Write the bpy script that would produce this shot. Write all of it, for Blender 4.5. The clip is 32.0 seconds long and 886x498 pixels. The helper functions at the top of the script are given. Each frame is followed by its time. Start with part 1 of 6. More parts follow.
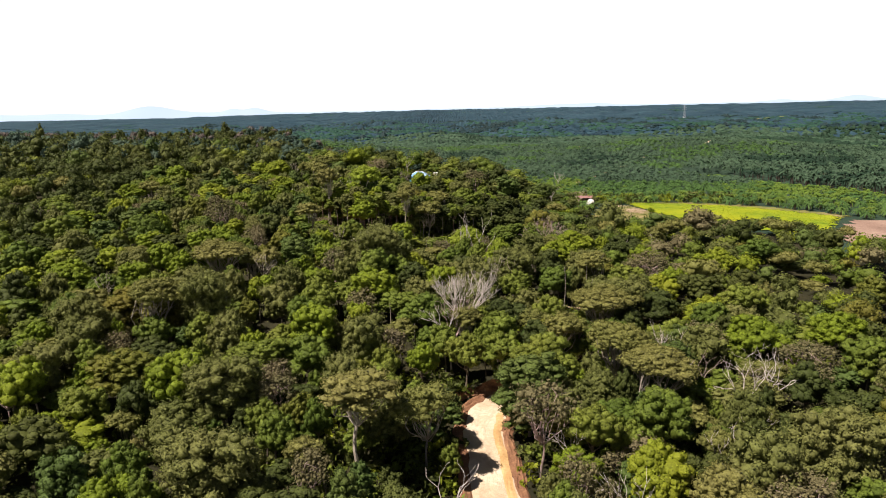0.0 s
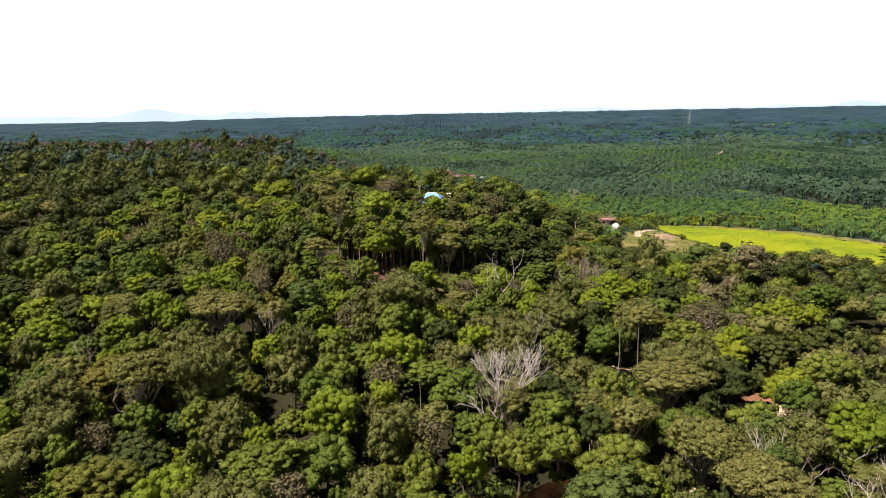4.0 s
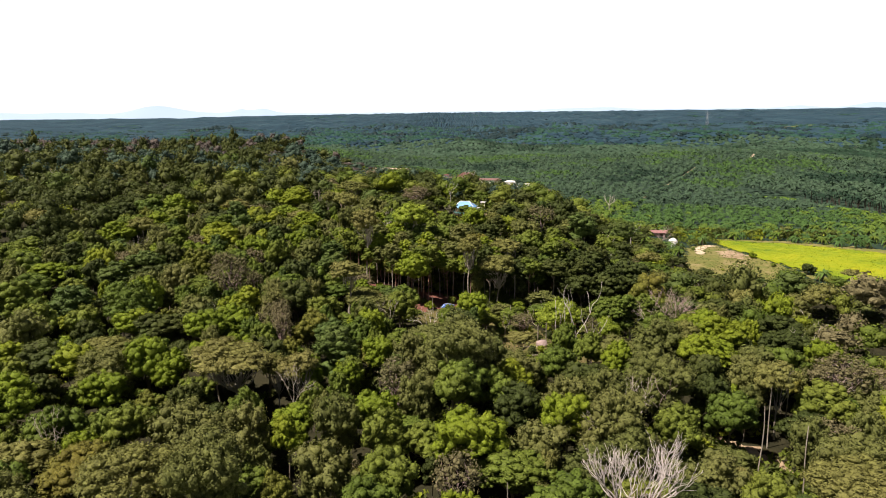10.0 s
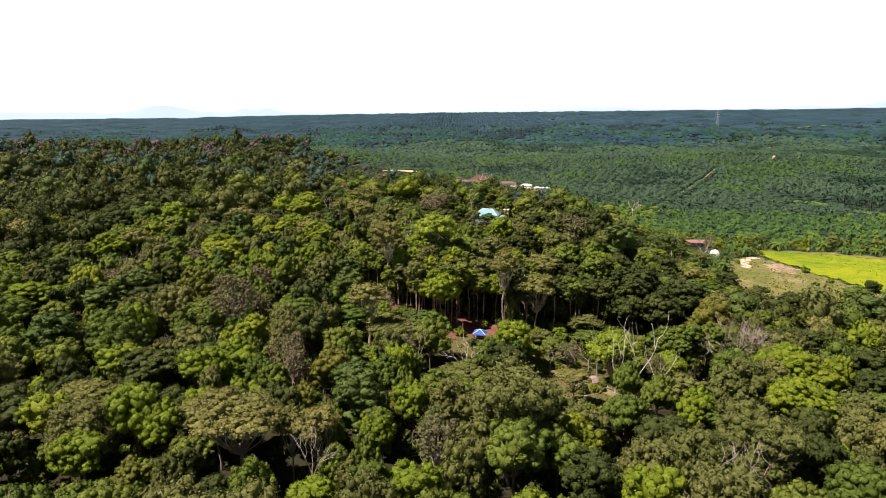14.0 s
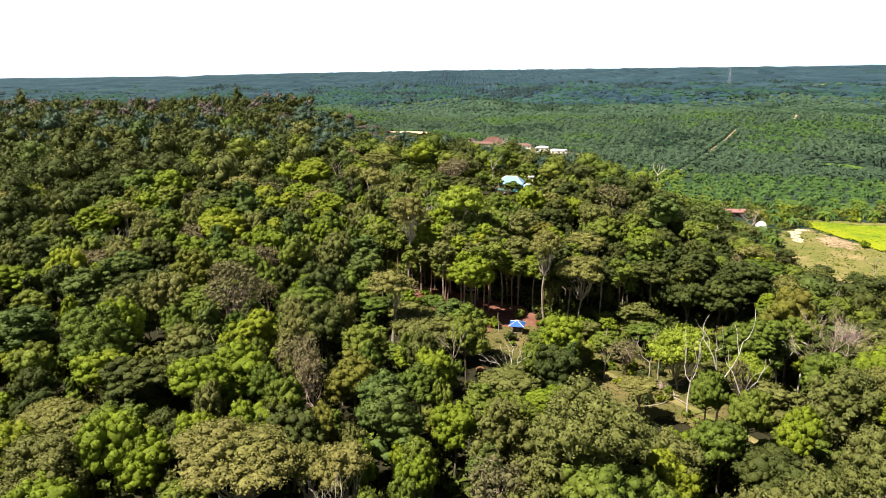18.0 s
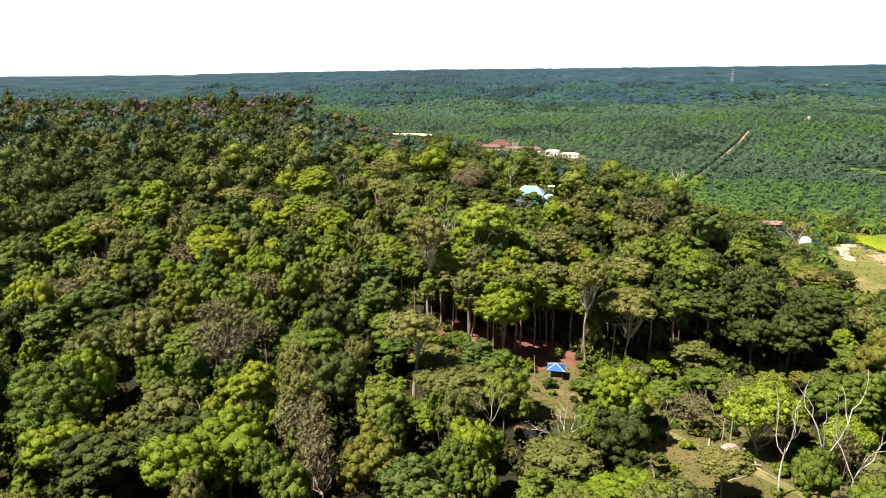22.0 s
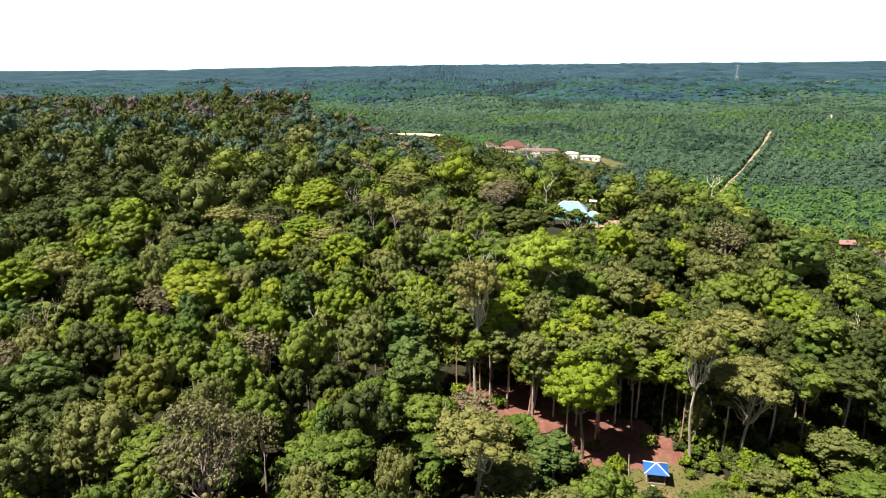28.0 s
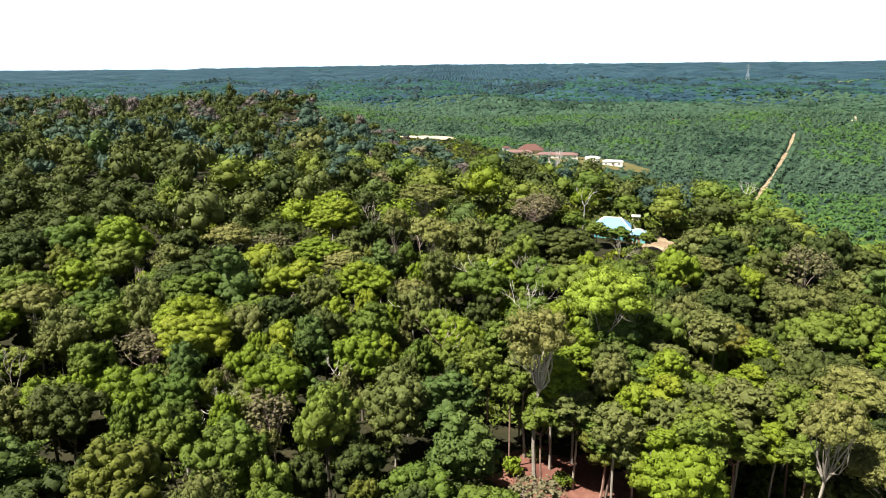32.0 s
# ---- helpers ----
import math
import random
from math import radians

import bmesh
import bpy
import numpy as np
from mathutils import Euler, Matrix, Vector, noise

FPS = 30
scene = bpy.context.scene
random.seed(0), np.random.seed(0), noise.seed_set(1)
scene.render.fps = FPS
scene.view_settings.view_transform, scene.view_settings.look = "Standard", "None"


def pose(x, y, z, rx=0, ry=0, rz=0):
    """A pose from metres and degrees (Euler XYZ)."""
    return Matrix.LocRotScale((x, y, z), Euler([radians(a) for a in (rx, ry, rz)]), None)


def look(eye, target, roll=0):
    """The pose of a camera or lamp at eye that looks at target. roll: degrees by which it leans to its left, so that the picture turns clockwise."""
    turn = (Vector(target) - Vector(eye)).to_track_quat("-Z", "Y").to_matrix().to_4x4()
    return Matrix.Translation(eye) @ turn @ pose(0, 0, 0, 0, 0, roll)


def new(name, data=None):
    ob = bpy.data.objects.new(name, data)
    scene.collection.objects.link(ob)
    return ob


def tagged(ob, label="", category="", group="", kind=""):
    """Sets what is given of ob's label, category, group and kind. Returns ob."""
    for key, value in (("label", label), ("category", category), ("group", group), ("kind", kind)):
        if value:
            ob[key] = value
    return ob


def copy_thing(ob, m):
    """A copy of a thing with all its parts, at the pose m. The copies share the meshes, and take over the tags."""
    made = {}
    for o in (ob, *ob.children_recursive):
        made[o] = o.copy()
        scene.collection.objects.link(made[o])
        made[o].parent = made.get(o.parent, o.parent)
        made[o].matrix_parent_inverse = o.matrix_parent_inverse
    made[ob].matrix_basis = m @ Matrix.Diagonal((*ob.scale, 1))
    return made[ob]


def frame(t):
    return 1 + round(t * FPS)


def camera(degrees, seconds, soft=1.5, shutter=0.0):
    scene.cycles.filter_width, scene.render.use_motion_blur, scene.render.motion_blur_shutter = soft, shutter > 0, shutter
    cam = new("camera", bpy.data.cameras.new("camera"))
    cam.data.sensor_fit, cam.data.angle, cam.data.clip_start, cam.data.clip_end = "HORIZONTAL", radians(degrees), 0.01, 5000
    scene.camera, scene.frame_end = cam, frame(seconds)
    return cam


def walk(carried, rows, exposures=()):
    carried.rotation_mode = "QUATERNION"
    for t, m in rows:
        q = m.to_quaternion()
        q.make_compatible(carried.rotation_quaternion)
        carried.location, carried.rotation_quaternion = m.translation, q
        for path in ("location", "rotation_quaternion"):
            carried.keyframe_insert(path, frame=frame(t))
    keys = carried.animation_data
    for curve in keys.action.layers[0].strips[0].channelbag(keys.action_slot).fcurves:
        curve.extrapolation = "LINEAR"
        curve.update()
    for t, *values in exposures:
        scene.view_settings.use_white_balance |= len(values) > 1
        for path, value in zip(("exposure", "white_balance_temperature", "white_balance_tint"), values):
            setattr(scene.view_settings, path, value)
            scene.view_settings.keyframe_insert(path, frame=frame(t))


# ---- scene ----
cam = camera(63.7, 32.0, 1.0)
METRES, EYE, TILT, LEAN, TURN = 250.0, 61.0, 1.3, -0.3, 0.0
ROWS = [
    (0.0, 0.0, 0.0, 0.0, -0.35, -12.84, 1.53),
    (0.5, -0.0045, 0.0168, 0.0059, -0.32, -12.82, 1.51),
    (1.0, -0.0086, 0.0326, 0.0115, -0.29, -12.8, 1.51),
    (1.5, -0.0131, 0.0491, 0.0176, -0.32, -12.77, 1.48),
    (2.0, -0.0172, 0.0648, 0.0234, -0.32, -12.74, 1.48),
    (2.5, -0.0219, 0.0808, 0.0288, -0.32, -12.72, 1.46),
    (3.0, -0.0261, 0.0955, 0.0299, -0.28, -12.67, 1.44),
    (3.5, -0.0307, 0.1108, 0.0312, -0.35, -12.65, 1.41),
    (5.5, -0.0505, 0.1718, 0.0316, -0.3, -12.64, 1.19),
    (6.0, -0.0554, 0.1867, 0.0315, -0.26, -12.64, 1.15),
    (6.5, -0.0604, 0.2023, 0.0314, -0.18, -12.64, 1.13),
    (7.0, -0.065, 0.2176, 0.0311, -0.1, -12.63, 1.1),
    (7.5, -0.0699, 0.2338, 0.0309, -0.06, -12.65, 1.08),
    (8.0, -0.0744, 0.2498, 0.0305, -0.03, -12.68, 1.05),
    (8.5, -0.0797, 0.2666, 0.0298, 0.02, -12.71, 1.05),
    (9.0, -0.0847, 0.2824, 0.0293, 0.09, -12.72, 1.02),
    (9.5, -0.0901, 0.2988, 0.0289, 0.18, -12.74, 0.98),
    (10.0, -0.0954, 0.3145, 0.0282, 0.21, -12.73, 0.96),
    (10.5, -0.1005, 0.3311, 0.0278, 0.32, -12.73, 0.95),
    (11.0, -0.1049, 0.3462, 0.0271, 0.37, -12.71, 0.95),
    (11.5, -0.1093, 0.3616, 0.0271, 0.38, -12.74, 0.94),
    (12.0, -0.1136, 0.3764, 0.0271, 0.42, -12.73, 0.94),
    (12.5, -0.1178, 0.3914, 0.0267, 0.44, -12.71, 0.96),
    (13.0, -0.122, 0.4051, 0.0265, 0.49, -12.7, 0.93),
    (13.5, -0.1265, 0.4198, 0.0258, 0.49, -12.71, 0.94),
    (14.0, -0.1311, 0.4341, 0.0256, 0.49, -12.73, 0.92),
    (14.5, -0.1359, 0.4494, 0.0255, 0.55, -12.75, 0.89),
    (16.5, -0.1534, 0.5089, 0.0231, 0.67, -15.91, 1.04),
    (17.0, -0.1576, 0.5232, 0.0224, 0.66, -15.92, 1.01),
    (17.5, -0.1612, 0.538, 0.0214, 0.65, -15.95, 1.0),
    (18.0, -0.164, 0.5524, 0.0211, 0.67, -15.96, 1.02),
    (18.5, -0.1671, 0.5671, 0.0211, 0.57, -15.97, 1.03),
    (19.0, -0.1701, 0.5812, 0.021, 0.52, -15.97, 1.02),
    (19.5, -0.1733, 0.5959, 0.021, 0.58, -15.99, 1.02),
    (20.0, -0.1763, 0.6097, 0.021, 0.57, -16.01, 1.02),
    (20.5, -0.1797, 0.6238, 0.0207, 0.48, -16.01, 1.0),
    (21.0, -0.1837, 0.6376, 0.0201, 0.44, -16.03, 0.98),
    (21.5, -0.1881, 0.6522, 0.02, 0.42, -16.03, 0.95),
    (22.0, -0.1929, 0.6659, 0.02, 0.46, -16.04, 0.93),
    (22.5, -0.1974, 0.6808, 0.0193, 0.46, -16.03, 0.9),
    (23.0, -0.2015, 0.6949, 0.0196, 0.5, -16.07, 0.85),
    (23.5, -0.2053, 0.7099, 0.0191, 0.48, -16.08, 0.89),
    (24.0, -0.2092, 0.7244, 0.0185, 0.4, -16.1, 0.9),
    (24.5, -0.2132, 0.7399, 0.0178, 0.38, -16.16, 0.91),
    (25.0, -0.2173, 0.7548, 0.0178, 0.33, -16.19, 0.87),
    (25.5, -0.2211, 0.7701, 0.0177, 0.36, -16.2, 0.89),
    (27.5, -0.2358, 0.8298, 0.0152, 0.14, -16.34, 0.79),
    (28.0, -0.2395, 0.8445, 0.0151, 0.11, -16.39, 0.79),
    (28.5, -0.2434, 0.86, 0.015, 0.09, -16.43, 0.78),
    (29.0, -0.2469, 0.8752, 0.0149, 0.1, -16.46, 0.79),
    (29.5, -0.2506, 0.8896, 0.0147, 0.11, -16.48, 0.79),
    (30.0, -0.2547, 0.9041, 0.014, 0.15, -16.5, 0.79),
    (30.5, -0.2588, 0.9174, 0.0137, 0.17, -16.48, 0.79),
    (31.0, -0.263, 0.931, 0.0132, 0.26, -16.46, 0.77),
    (31.5, -0.2667, 0.9439, 0.0128, 0.34, -16.45, 0.77),
    (32.0, -0.2707, 0.9566, 0.0122, 0.41, -16.42, 0.79),
]
EXPOSURE = [(0.0, 0.70, 6950, 18), (14.5, 0.74, 6950, 18), (16.5, 1.18, 7150, 13), (25.0, 1.23, 6850, 10), (32.0, 1.30, 6500, 8)]
walk(cam, [(t, pose(0, 0, EYE, TILT, LEAN, TURN) @ pose(METRES * x, METRES * y, METRES * z, 90 + pitch, roll, yaw)) for t, x, y, z, yaw, pitch, roll in ROWS],
     EXPOSURE)

# ---- light ----
SUN = Vector((-0.46, -0.22, 0.86)).normalized()
world = bpy.data.worlds.new("sky")
scene.world = world
world.use_nodes = True
wn, wl = world.node_tree.nodes, world.node_tree.links
wn.clear()
w_out = wn.new("ShaderNodeOutputWorld")
w_sky = wn.new("ShaderNodeTexSky")
w_sky.sky_type, w_sky.sun_disc = "NISHITA", False
w_sky.sun_elevation = math.asin(SUN.z)
w_sky.sun_rotation = math.atan2(SUN.x, SUN.y)
w_sky.air_density, w_sky.dust_density = 1.0, 1.5
w_bg = wn.new("ShaderNodeBackground")
w_bg.inputs["Strength"].default_value = 0.018
wl.new(w_sky.outputs[0], w_bg.inputs["Color"])
w_cloud = wn.new("ShaderNodeBackground")
w_cloud.inputs["Color"].default_value = (0.97, 0.985, 1.0, 1)
w_cloud.inputs["Strength"].default_value = 0.66
w_co = wn.new("ShaderNodeTexCoord")
w_map = wn.new("ShaderNodeMapping")
w_map.inputs["Scale"].default_value = (1.0, 1.0, 5.0)
w_noise = wn.new("ShaderNodeTexNoise")
w_noise.inputs["Scale"].default_value = 2.2
w_noise.inputs["Detail"].default_value = 6.0
w_sep = wn.new("ShaderNodeSeparateXYZ")
w_low = wn.new("ShaderNodeMapRange")
w_low.inputs["From Min"].default_value, w_low.inputs["From Max"].default_value = 0.08, 0.34
w_low.inputs["To Min"].default_value, w_low.inputs["To Max"].default_value = 0.75, -0.25
w_add = wn.new("ShaderNodeMath")
w_add.operation = "ADD"
w_ramp = wn.new("ShaderNodeValToRGB")
w_ramp.color_ramp.elements[0].position, w_ramp.color_ramp.elements[1].position = 0.55, 0.95
w_mix = wn.new("ShaderNodeMixShader")
wl.new(w_co.outputs["Generated"], w_map.inputs[0])
wl.new(w_map.outputs[0], w_noise.inputs["Vector"])
wl.new(w_co.outputs["Generated"], w_sep.inputs[0])
wl.new(w_sep.outputs["Z"], w_low.inputs["Value"])
wl.new(w_low.outputs[0], w_add.inputs[0])
wl.new(w_noise.outputs["Fac"], w_add.inputs[1])
wl.new(w_add.outputs[0], w_ramp.inputs[0])
wl.new(w_ramp.outputs[0], w_mix.inputs[0])
wl.new(w_bg.outputs[0], w_mix.inputs[1])
wl.new(w_cloud.outputs[0], w_mix.inputs[2])
wl.new(w_mix.outputs[0], w_out.inputs["Surface"])

sun = new("sun", bpy.data.lights.new("sun", "SUN"))
sun.data.energy, sun.data.angle, sun.data.color = 4.7, radians(0.6), (1.0, 0.95, 0.86)
sun.matrix_world = look(SUN * 400, (0, 0, 0))


# ---- materials ----
def rgba(c):
    return (c[0], c[1], c[2], 1.0)


def node_mat(name, rough=0.8, spec=0.3):
    m = bpy.data.materials.new(name)
    m.use_nodes = True
    b = m.node_tree.nodes["Principled BSDF"]
    b.inputs["Roughness"].default_value = rough
    b.inputs["Specular IOR Level"].default_value = spec
    return m, m.node_tree.nodes, m.node_tree.links, b


def ramp_of(nodes, colors):
    r = nodes.new("ShaderNodeValToRGB")
    e = r.color_ramp.elements
    while len(e) < len(colors):
        e.new(0.5)
    for i, c in enumerate(colors):
        e[i].position, e[i].color = i / (len(colors) - 1), rgba(c)
    return r


def noise_of(nodes, links, scale, detail=4.0, coord="Position", rough=0.55):
    n = nodes.new("ShaderNodeTexNoise")
    n.inputs["Scale"].default_value, n.inputs["Detail"].default_value = scale, detail
    n.inputs["Roughness"].default_value = rough
    if coord == "Position":
        links.new(nodes.new("ShaderNodeNewGeometry").outputs["Position"], n.inputs["Vector"])
    else:
        links.new(nodes.new("ShaderNodeTexCoord").outputs["Object"], n.inputs["Vector"])
    return n


def math_of(nodes, links, op, a, b):
    n = nodes.new("ShaderNodeMath")
    n.operation = op
    for s, v in zip(n.inputs, (a, b)):
        if isinstance(v, (int, float)):
            s.default_value = v
        else:
            links.new(v, s)
    return n.outputs[0]


def leaf_mat(name, colors, spread=0.75, light=0.22):
    """Foliage: the tree's own tint, patches over the stand, single leaves lighter or darker, some light let through."""
    m, n, l, b = node_mat(name, 0.6, 0.16)
    rnd = n.new("ShaderNodeObjectInfo").outputs["Random"]
    big = noise_of(n, l, 0.075, 1.5)
    patch_v = math_of(n, l, "MULTIPLY_ADD", big.outputs["Fac"], 1.8)
    patch_v.node.inputs[2].default_value = -0.65
    f = math_of(n, l, "MULTIPLY_ADD", rnd, spread)
    l.new(math_of(n, l, "MULTIPLY", patch_v, 1.0 - spread * 0.6), f.node.inputs[2])
    r = ramp_of(n, colors)
    l.new(f, r.inputs[0])
    isl = n.new("ShaderNodeNewGeometry").outputs["Random Per Island"]
    fine = noise_of(n, l, 3.2, 4.0, "Position", 0.7)
    grain = n.new("ShaderNodeMapRange")
    grain.inputs["From Min"].default_value, grain.inputs["From Max"].default_value = 0.36, 0.64
    grain.inputs["To Min"].default_value, grain.inputs["To Max"].default_value = 0.70, 1.24
    l.new(fine.outputs["Fac"], grain.inputs["Value"])
    v = math_of(n, l, "MULTIPLY", grain.outputs[0], math_of(n, l, "MULTIPLY_ADD", isl, 0.50))
    v.node.inputs[1].links[0].from_node.inputs[2].default_value = 0.75
    hsv = n.new("ShaderNodeHueSaturation")
    l.new(r.outputs[0], hsv.inputs["Color"])
    l.new(v, hsv.inputs["Value"])
    l.new(hsv.outputs[0], b.inputs["Base Color"])
    bump = n.new("ShaderNodeBump")
    bump.inputs["Strength"].default_value, bump.inputs["Distance"].default_value = 0.6, 0.22
    l.new(fine.outputs["Fac"], bump.inputs["Height"])
    l.new(bump.outputs[0], b.inputs["Normal"])
    tr = n.new("ShaderNodeBsdfTranslucent")
    l.new(hsv.outputs[0], tr.inputs["Color"])
    mix = n.new("ShaderNodeMixShader")
    mix.inputs[0].default_value = light
    l.new(b.outputs[0], mix.inputs[1])
    l.new(tr.outputs[0], mix.inputs[2])
    l.new(mix.outputs[0], n["Material Output"].inputs["Surface"])
    return m


def rough_mat(name, colors, scale, fine_scale, rough=0.9, bump_d=0.1, spec=0.2, coord="Position"):
    m, n, l, b = node_mat(name, rough, spec)
    a = noise_of(n, l, scale, 5.0, coord)
    c = noise_of(n, l, fine_scale, 6.0, coord, 0.65)
    f = math_of(n, l, "MULTIPLY_ADD", a.outputs["Fac"], 1.5)
    l.new(math_of(n, l, "MULTIPLY_ADD", c.outputs["Fac"], 1.1), f.node.inputs[2])
    f.node.inputs[2].links[0].from_node.inputs[2].default_value = -0.8
    r = ramp_of(n, colors)
    l.new(f, r.inputs[0])
    l.new(r.outputs[0], b.inputs["Base Color"])
    bump = n.new("ShaderNodeBump")
    bump.inputs["Strength"].default_value, bump.inputs["Distance"].default_value = 0.7, bump_d
    l.new(c.outputs["Fac"], bump.inputs["Height"])
    l.new(bump.outputs[0], b.inputs["Normal"])
    return m


M = {}
M["green"] = leaf_mat("leaf_green", [(0.072, 0.118, 0.019), (0.103, 0.150, 0.023), (0.138, 0.180, 0.028), (0.166, 0.195, 0.033)])
M["lime"] = leaf_mat("leaf_lime", [(0.129, 0.187, 0.017), (0.166, 0.223, 0.018), (0.213, 0.244, 0.022)])
M["dark"] = leaf_mat("leaf_dark", [(0.044, 0.063, 0.016), (0.062, 0.082, 0.020), (0.084, 0.099, 0.024)])
M["teal"] = leaf_mat("leaf_teal", [(0.065, 0.110, 0.028), (0.085, 0.130, 0.031), (0.111, 0.148, 0.036)])
# Crowns farther back: aerial haze is mixed into these leaf colours.
M["haze_forest"] = leaf_mat("leaf_haze_forest", [(0.043, 0.077, 0.058), (0.059, 0.100, 0.069), (0.079, 0.125, 0.077)])
M["haze_brown"] = leaf_mat("leaf_haze_brown", [(0.095, 0.084, 0.073), (0.125, 0.106, 0.092), (0.160, 0.130, 0.116)])
M["olive"] = leaf_mat("leaf_olive", [(0.104, 0.126, 0.033), (0.137, 0.154, 0.043), (0.168, 0.174, 0.054)])
M["pale"] = leaf_mat("leaf_pale", [(0.152, 0.167, 0.044), (0.180, 0.186, 0.052), (0.208, 0.197, 0.063)])
M["feather"] = leaf_mat("leaf_feather", [(0.200, 0.270, 0.030), (0.230, 0.300, 0.034), (0.255, 0.315, 0.040)], 0.5)
M["brown"] = leaf_mat("leaf_brown", [(0.140, 0.135, 0.062), (0.175, 0.158, 0.077), (0.205, 0.176, 0.101)])
M["orange"] = leaf_mat("leaf_orange", [(0.115, 0.138, 0.023), (0.140, 0.150, 0.026), (0.162, 0.148, 0.029)])
M["palm"] = leaf_mat("leaf_palm", [(0.053, 0.118, 0.032), (0.074, 0.147, 0.037), (0.105, 0.175, 0.039)])
M["palm_lime"] = leaf_mat("leaf_palm_lime", [(0.088, 0.159, 0.025), (0.118, 0.190, 0.029), (0.150, 0.210, 0.034)])
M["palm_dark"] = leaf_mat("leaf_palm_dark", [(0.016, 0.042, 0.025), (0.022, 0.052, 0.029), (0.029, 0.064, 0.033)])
# Palm green with distance haze put in: duller and bluer.
M["haze_palm"] = leaf_mat("leaf_haze_palm", [(0.038, 0.078, 0.053), (0.050, 0.097, 0.057), (0.066, 0.115, 0.064)])
# Trees towards the horizon: haze painted into the base colour as blue.
M["haze_green"] = leaf_mat("leaf_haze_green", [(0.018, 0.056, 0.042), (0.022, 0.068, 0.048), (0.028, 0.080, 0.054)])
M["haze_dark"] = leaf_mat("leaf_haze_dark", [(0.012, 0.031, 0.036), (0.016, 0.038, 0.041), (0.020, 0.043, 0.046)])
M["haze_blue"] = leaf_mat("leaf_haze_blue", [(0.017, 0.047, 0.067), (0.021, 0.054, 0.075), (0.026, 0.064, 0.084)])
M["bark"] = rough_mat("bark_grey", [(0.10, 0.08, 0.06), (0.17, 0.14, 0.11), (0.26, 0.22, 0.18)], 0.6, 5.0, 0.9, 0.05)
M["palm_trunk"] = rough_mat("palm_trunk", [(0.030, 0.024, 0.018), (0.055, 0.044, 0.034), (0.085, 0.07, 0.055)], 0.6, 5.0, 0.9, 0.05)
M["bark_white"] = rough_mat("bark_white", [(0.22, 0.19, 0.15), (0.33, 0.29, 0.24), (0.45, 0.41, 0.35)], 0.7, 5.0, 0.85, 0.04)
M["bark_red"] = rough_mat("bark_red", [(0.20, 0.12, 0.09), (0.30, 0.19, 0.15), (0.40, 0.28, 0.22)], 0.6, 5.0, 0.9, 0.04)
M["dead"] = rough_mat("dead_wood", [(0.36, 0.31, 0.29), (0.50, 0.45, 0.42), (0.62, 0.57, 0.54)], 0.5, 4.0, 0.85, 0.04)
M["twig"] = rough_mat("dead_twig", [(0.26, 0.19, 0.18), (0.36, 0.27, 0.25), (0.46, 0.36, 0.33)], 0.5, 4.0, 0.9, 0.04)
M["sand"] = rough_mat("pale_sand", [(0.44, 0.31, 0.20), (0.58, 0.46, 0.33), (0.74, 0.65, 0.52)], 0.11, 0.8, 0.95, 0.5)
M["clay"] = rough_mat("orange_clay", [(0.13, 0.060, 0.036), (0.25, 0.125, 0.070), (0.44, 0.26, 0.14)], 0.35, 2.2, 0.95, 0.6)
M["redsoil"] = rough_mat("red_leaf_litter", [(0.11, 0.042, 0.032), (0.19, 0.082, 0.060), (0.30, 0.155, 0.11)], 0.12, 0.9, 0.95, 0.15)
M["ochre_sand"] = rough_mat("ochre_sand", [(0.38, 0.22, 0.09), (0.52, 0.33, 0.15), (0.66, 0.48, 0.27)], 0.2, 1.2, 0.95, 0.3)
M["soil"] = rough_mat("pinkish_soil", [(0.17, 0.11, 0.085), (0.27, 0.18, 0.14), (0.38, 0.28, 0.22)], 0.06, 0.8, 0.95, 0.3)
M["cut"] = rough_mat("tan_earth", [(0.20, 0.135, 0.08), (0.34, 0.25, 0.16), (0.52, 0.42, 0.29)], 0.16, 1.1, 0.95, 0.6)
M["grass"] = rough_mat("dry_grass", [(0.075, 0.085, 0.022), (0.125, 0.110, 0.040), (0.20, 0.145, 0.070)], 0.12, 1.5, 0.95, 0.2)
M["dry"] = rough_mat("dry_sandy_grass", [(0.085, 0.13, 0.026), (0.17, 0.165, 0.05), (0.36, 0.27, 0.16)], 0.09, 0.6, 0.95, 0.2)
M["crop_green"] = rough_mat("bright_cover", [(0.05, 0.11, 0.014), (0.09, 0.17, 0.016), (0.13, 0.22, 0.02)], 0.05, 0.6, 0.85, 0.4)
M["crop"] = rough_mat("yellow_crop", [(0.08, 0.17, 0.012), (0.24, 0.30, 0.012), (0.35, 0.35, 0.014)], 0.035, 0.25, 0.85, 0.3)


def ground_material():
    m, n, l, b = node_mat("ground", 0.95, 0.1)
    a = noise_of(n, l, 0.004, 6.0)
    c = noise_of(n, l, 0.05, 6.0, rough=0.7)
    f = math_of(n, l, "MULTIPLY_ADD", a.outputs["Fac"], 0.9)
    l.new(math_of(n, l, "MULTIPLY_ADD", c.outputs["Fac"], 1.4), f.node.inputs[2])
    f.node.inputs[2].links[0].from_node.inputs[2].default_value = -0.65
    r = ramp_of(n, [(0.018, 0.032, 0.026), (0.026, 0.048, 0.034), (0.036, 0.066, 0.042), (0.052, 0.088, 0.048)])
    l.new(f, r.inputs[0])
    l.new(r.outputs[0], b.inputs["Base Color"])
    bump = n.new("ShaderNodeBump")
    bump.inputs["Strength"].default_value, bump.inputs["Distance"].default_value = 1.0, 3.0
    l.new(c.outputs["Fac"], bump.inputs["Height"])
    l.new(bump.outputs[0], b.inputs["Normal"])
    return m


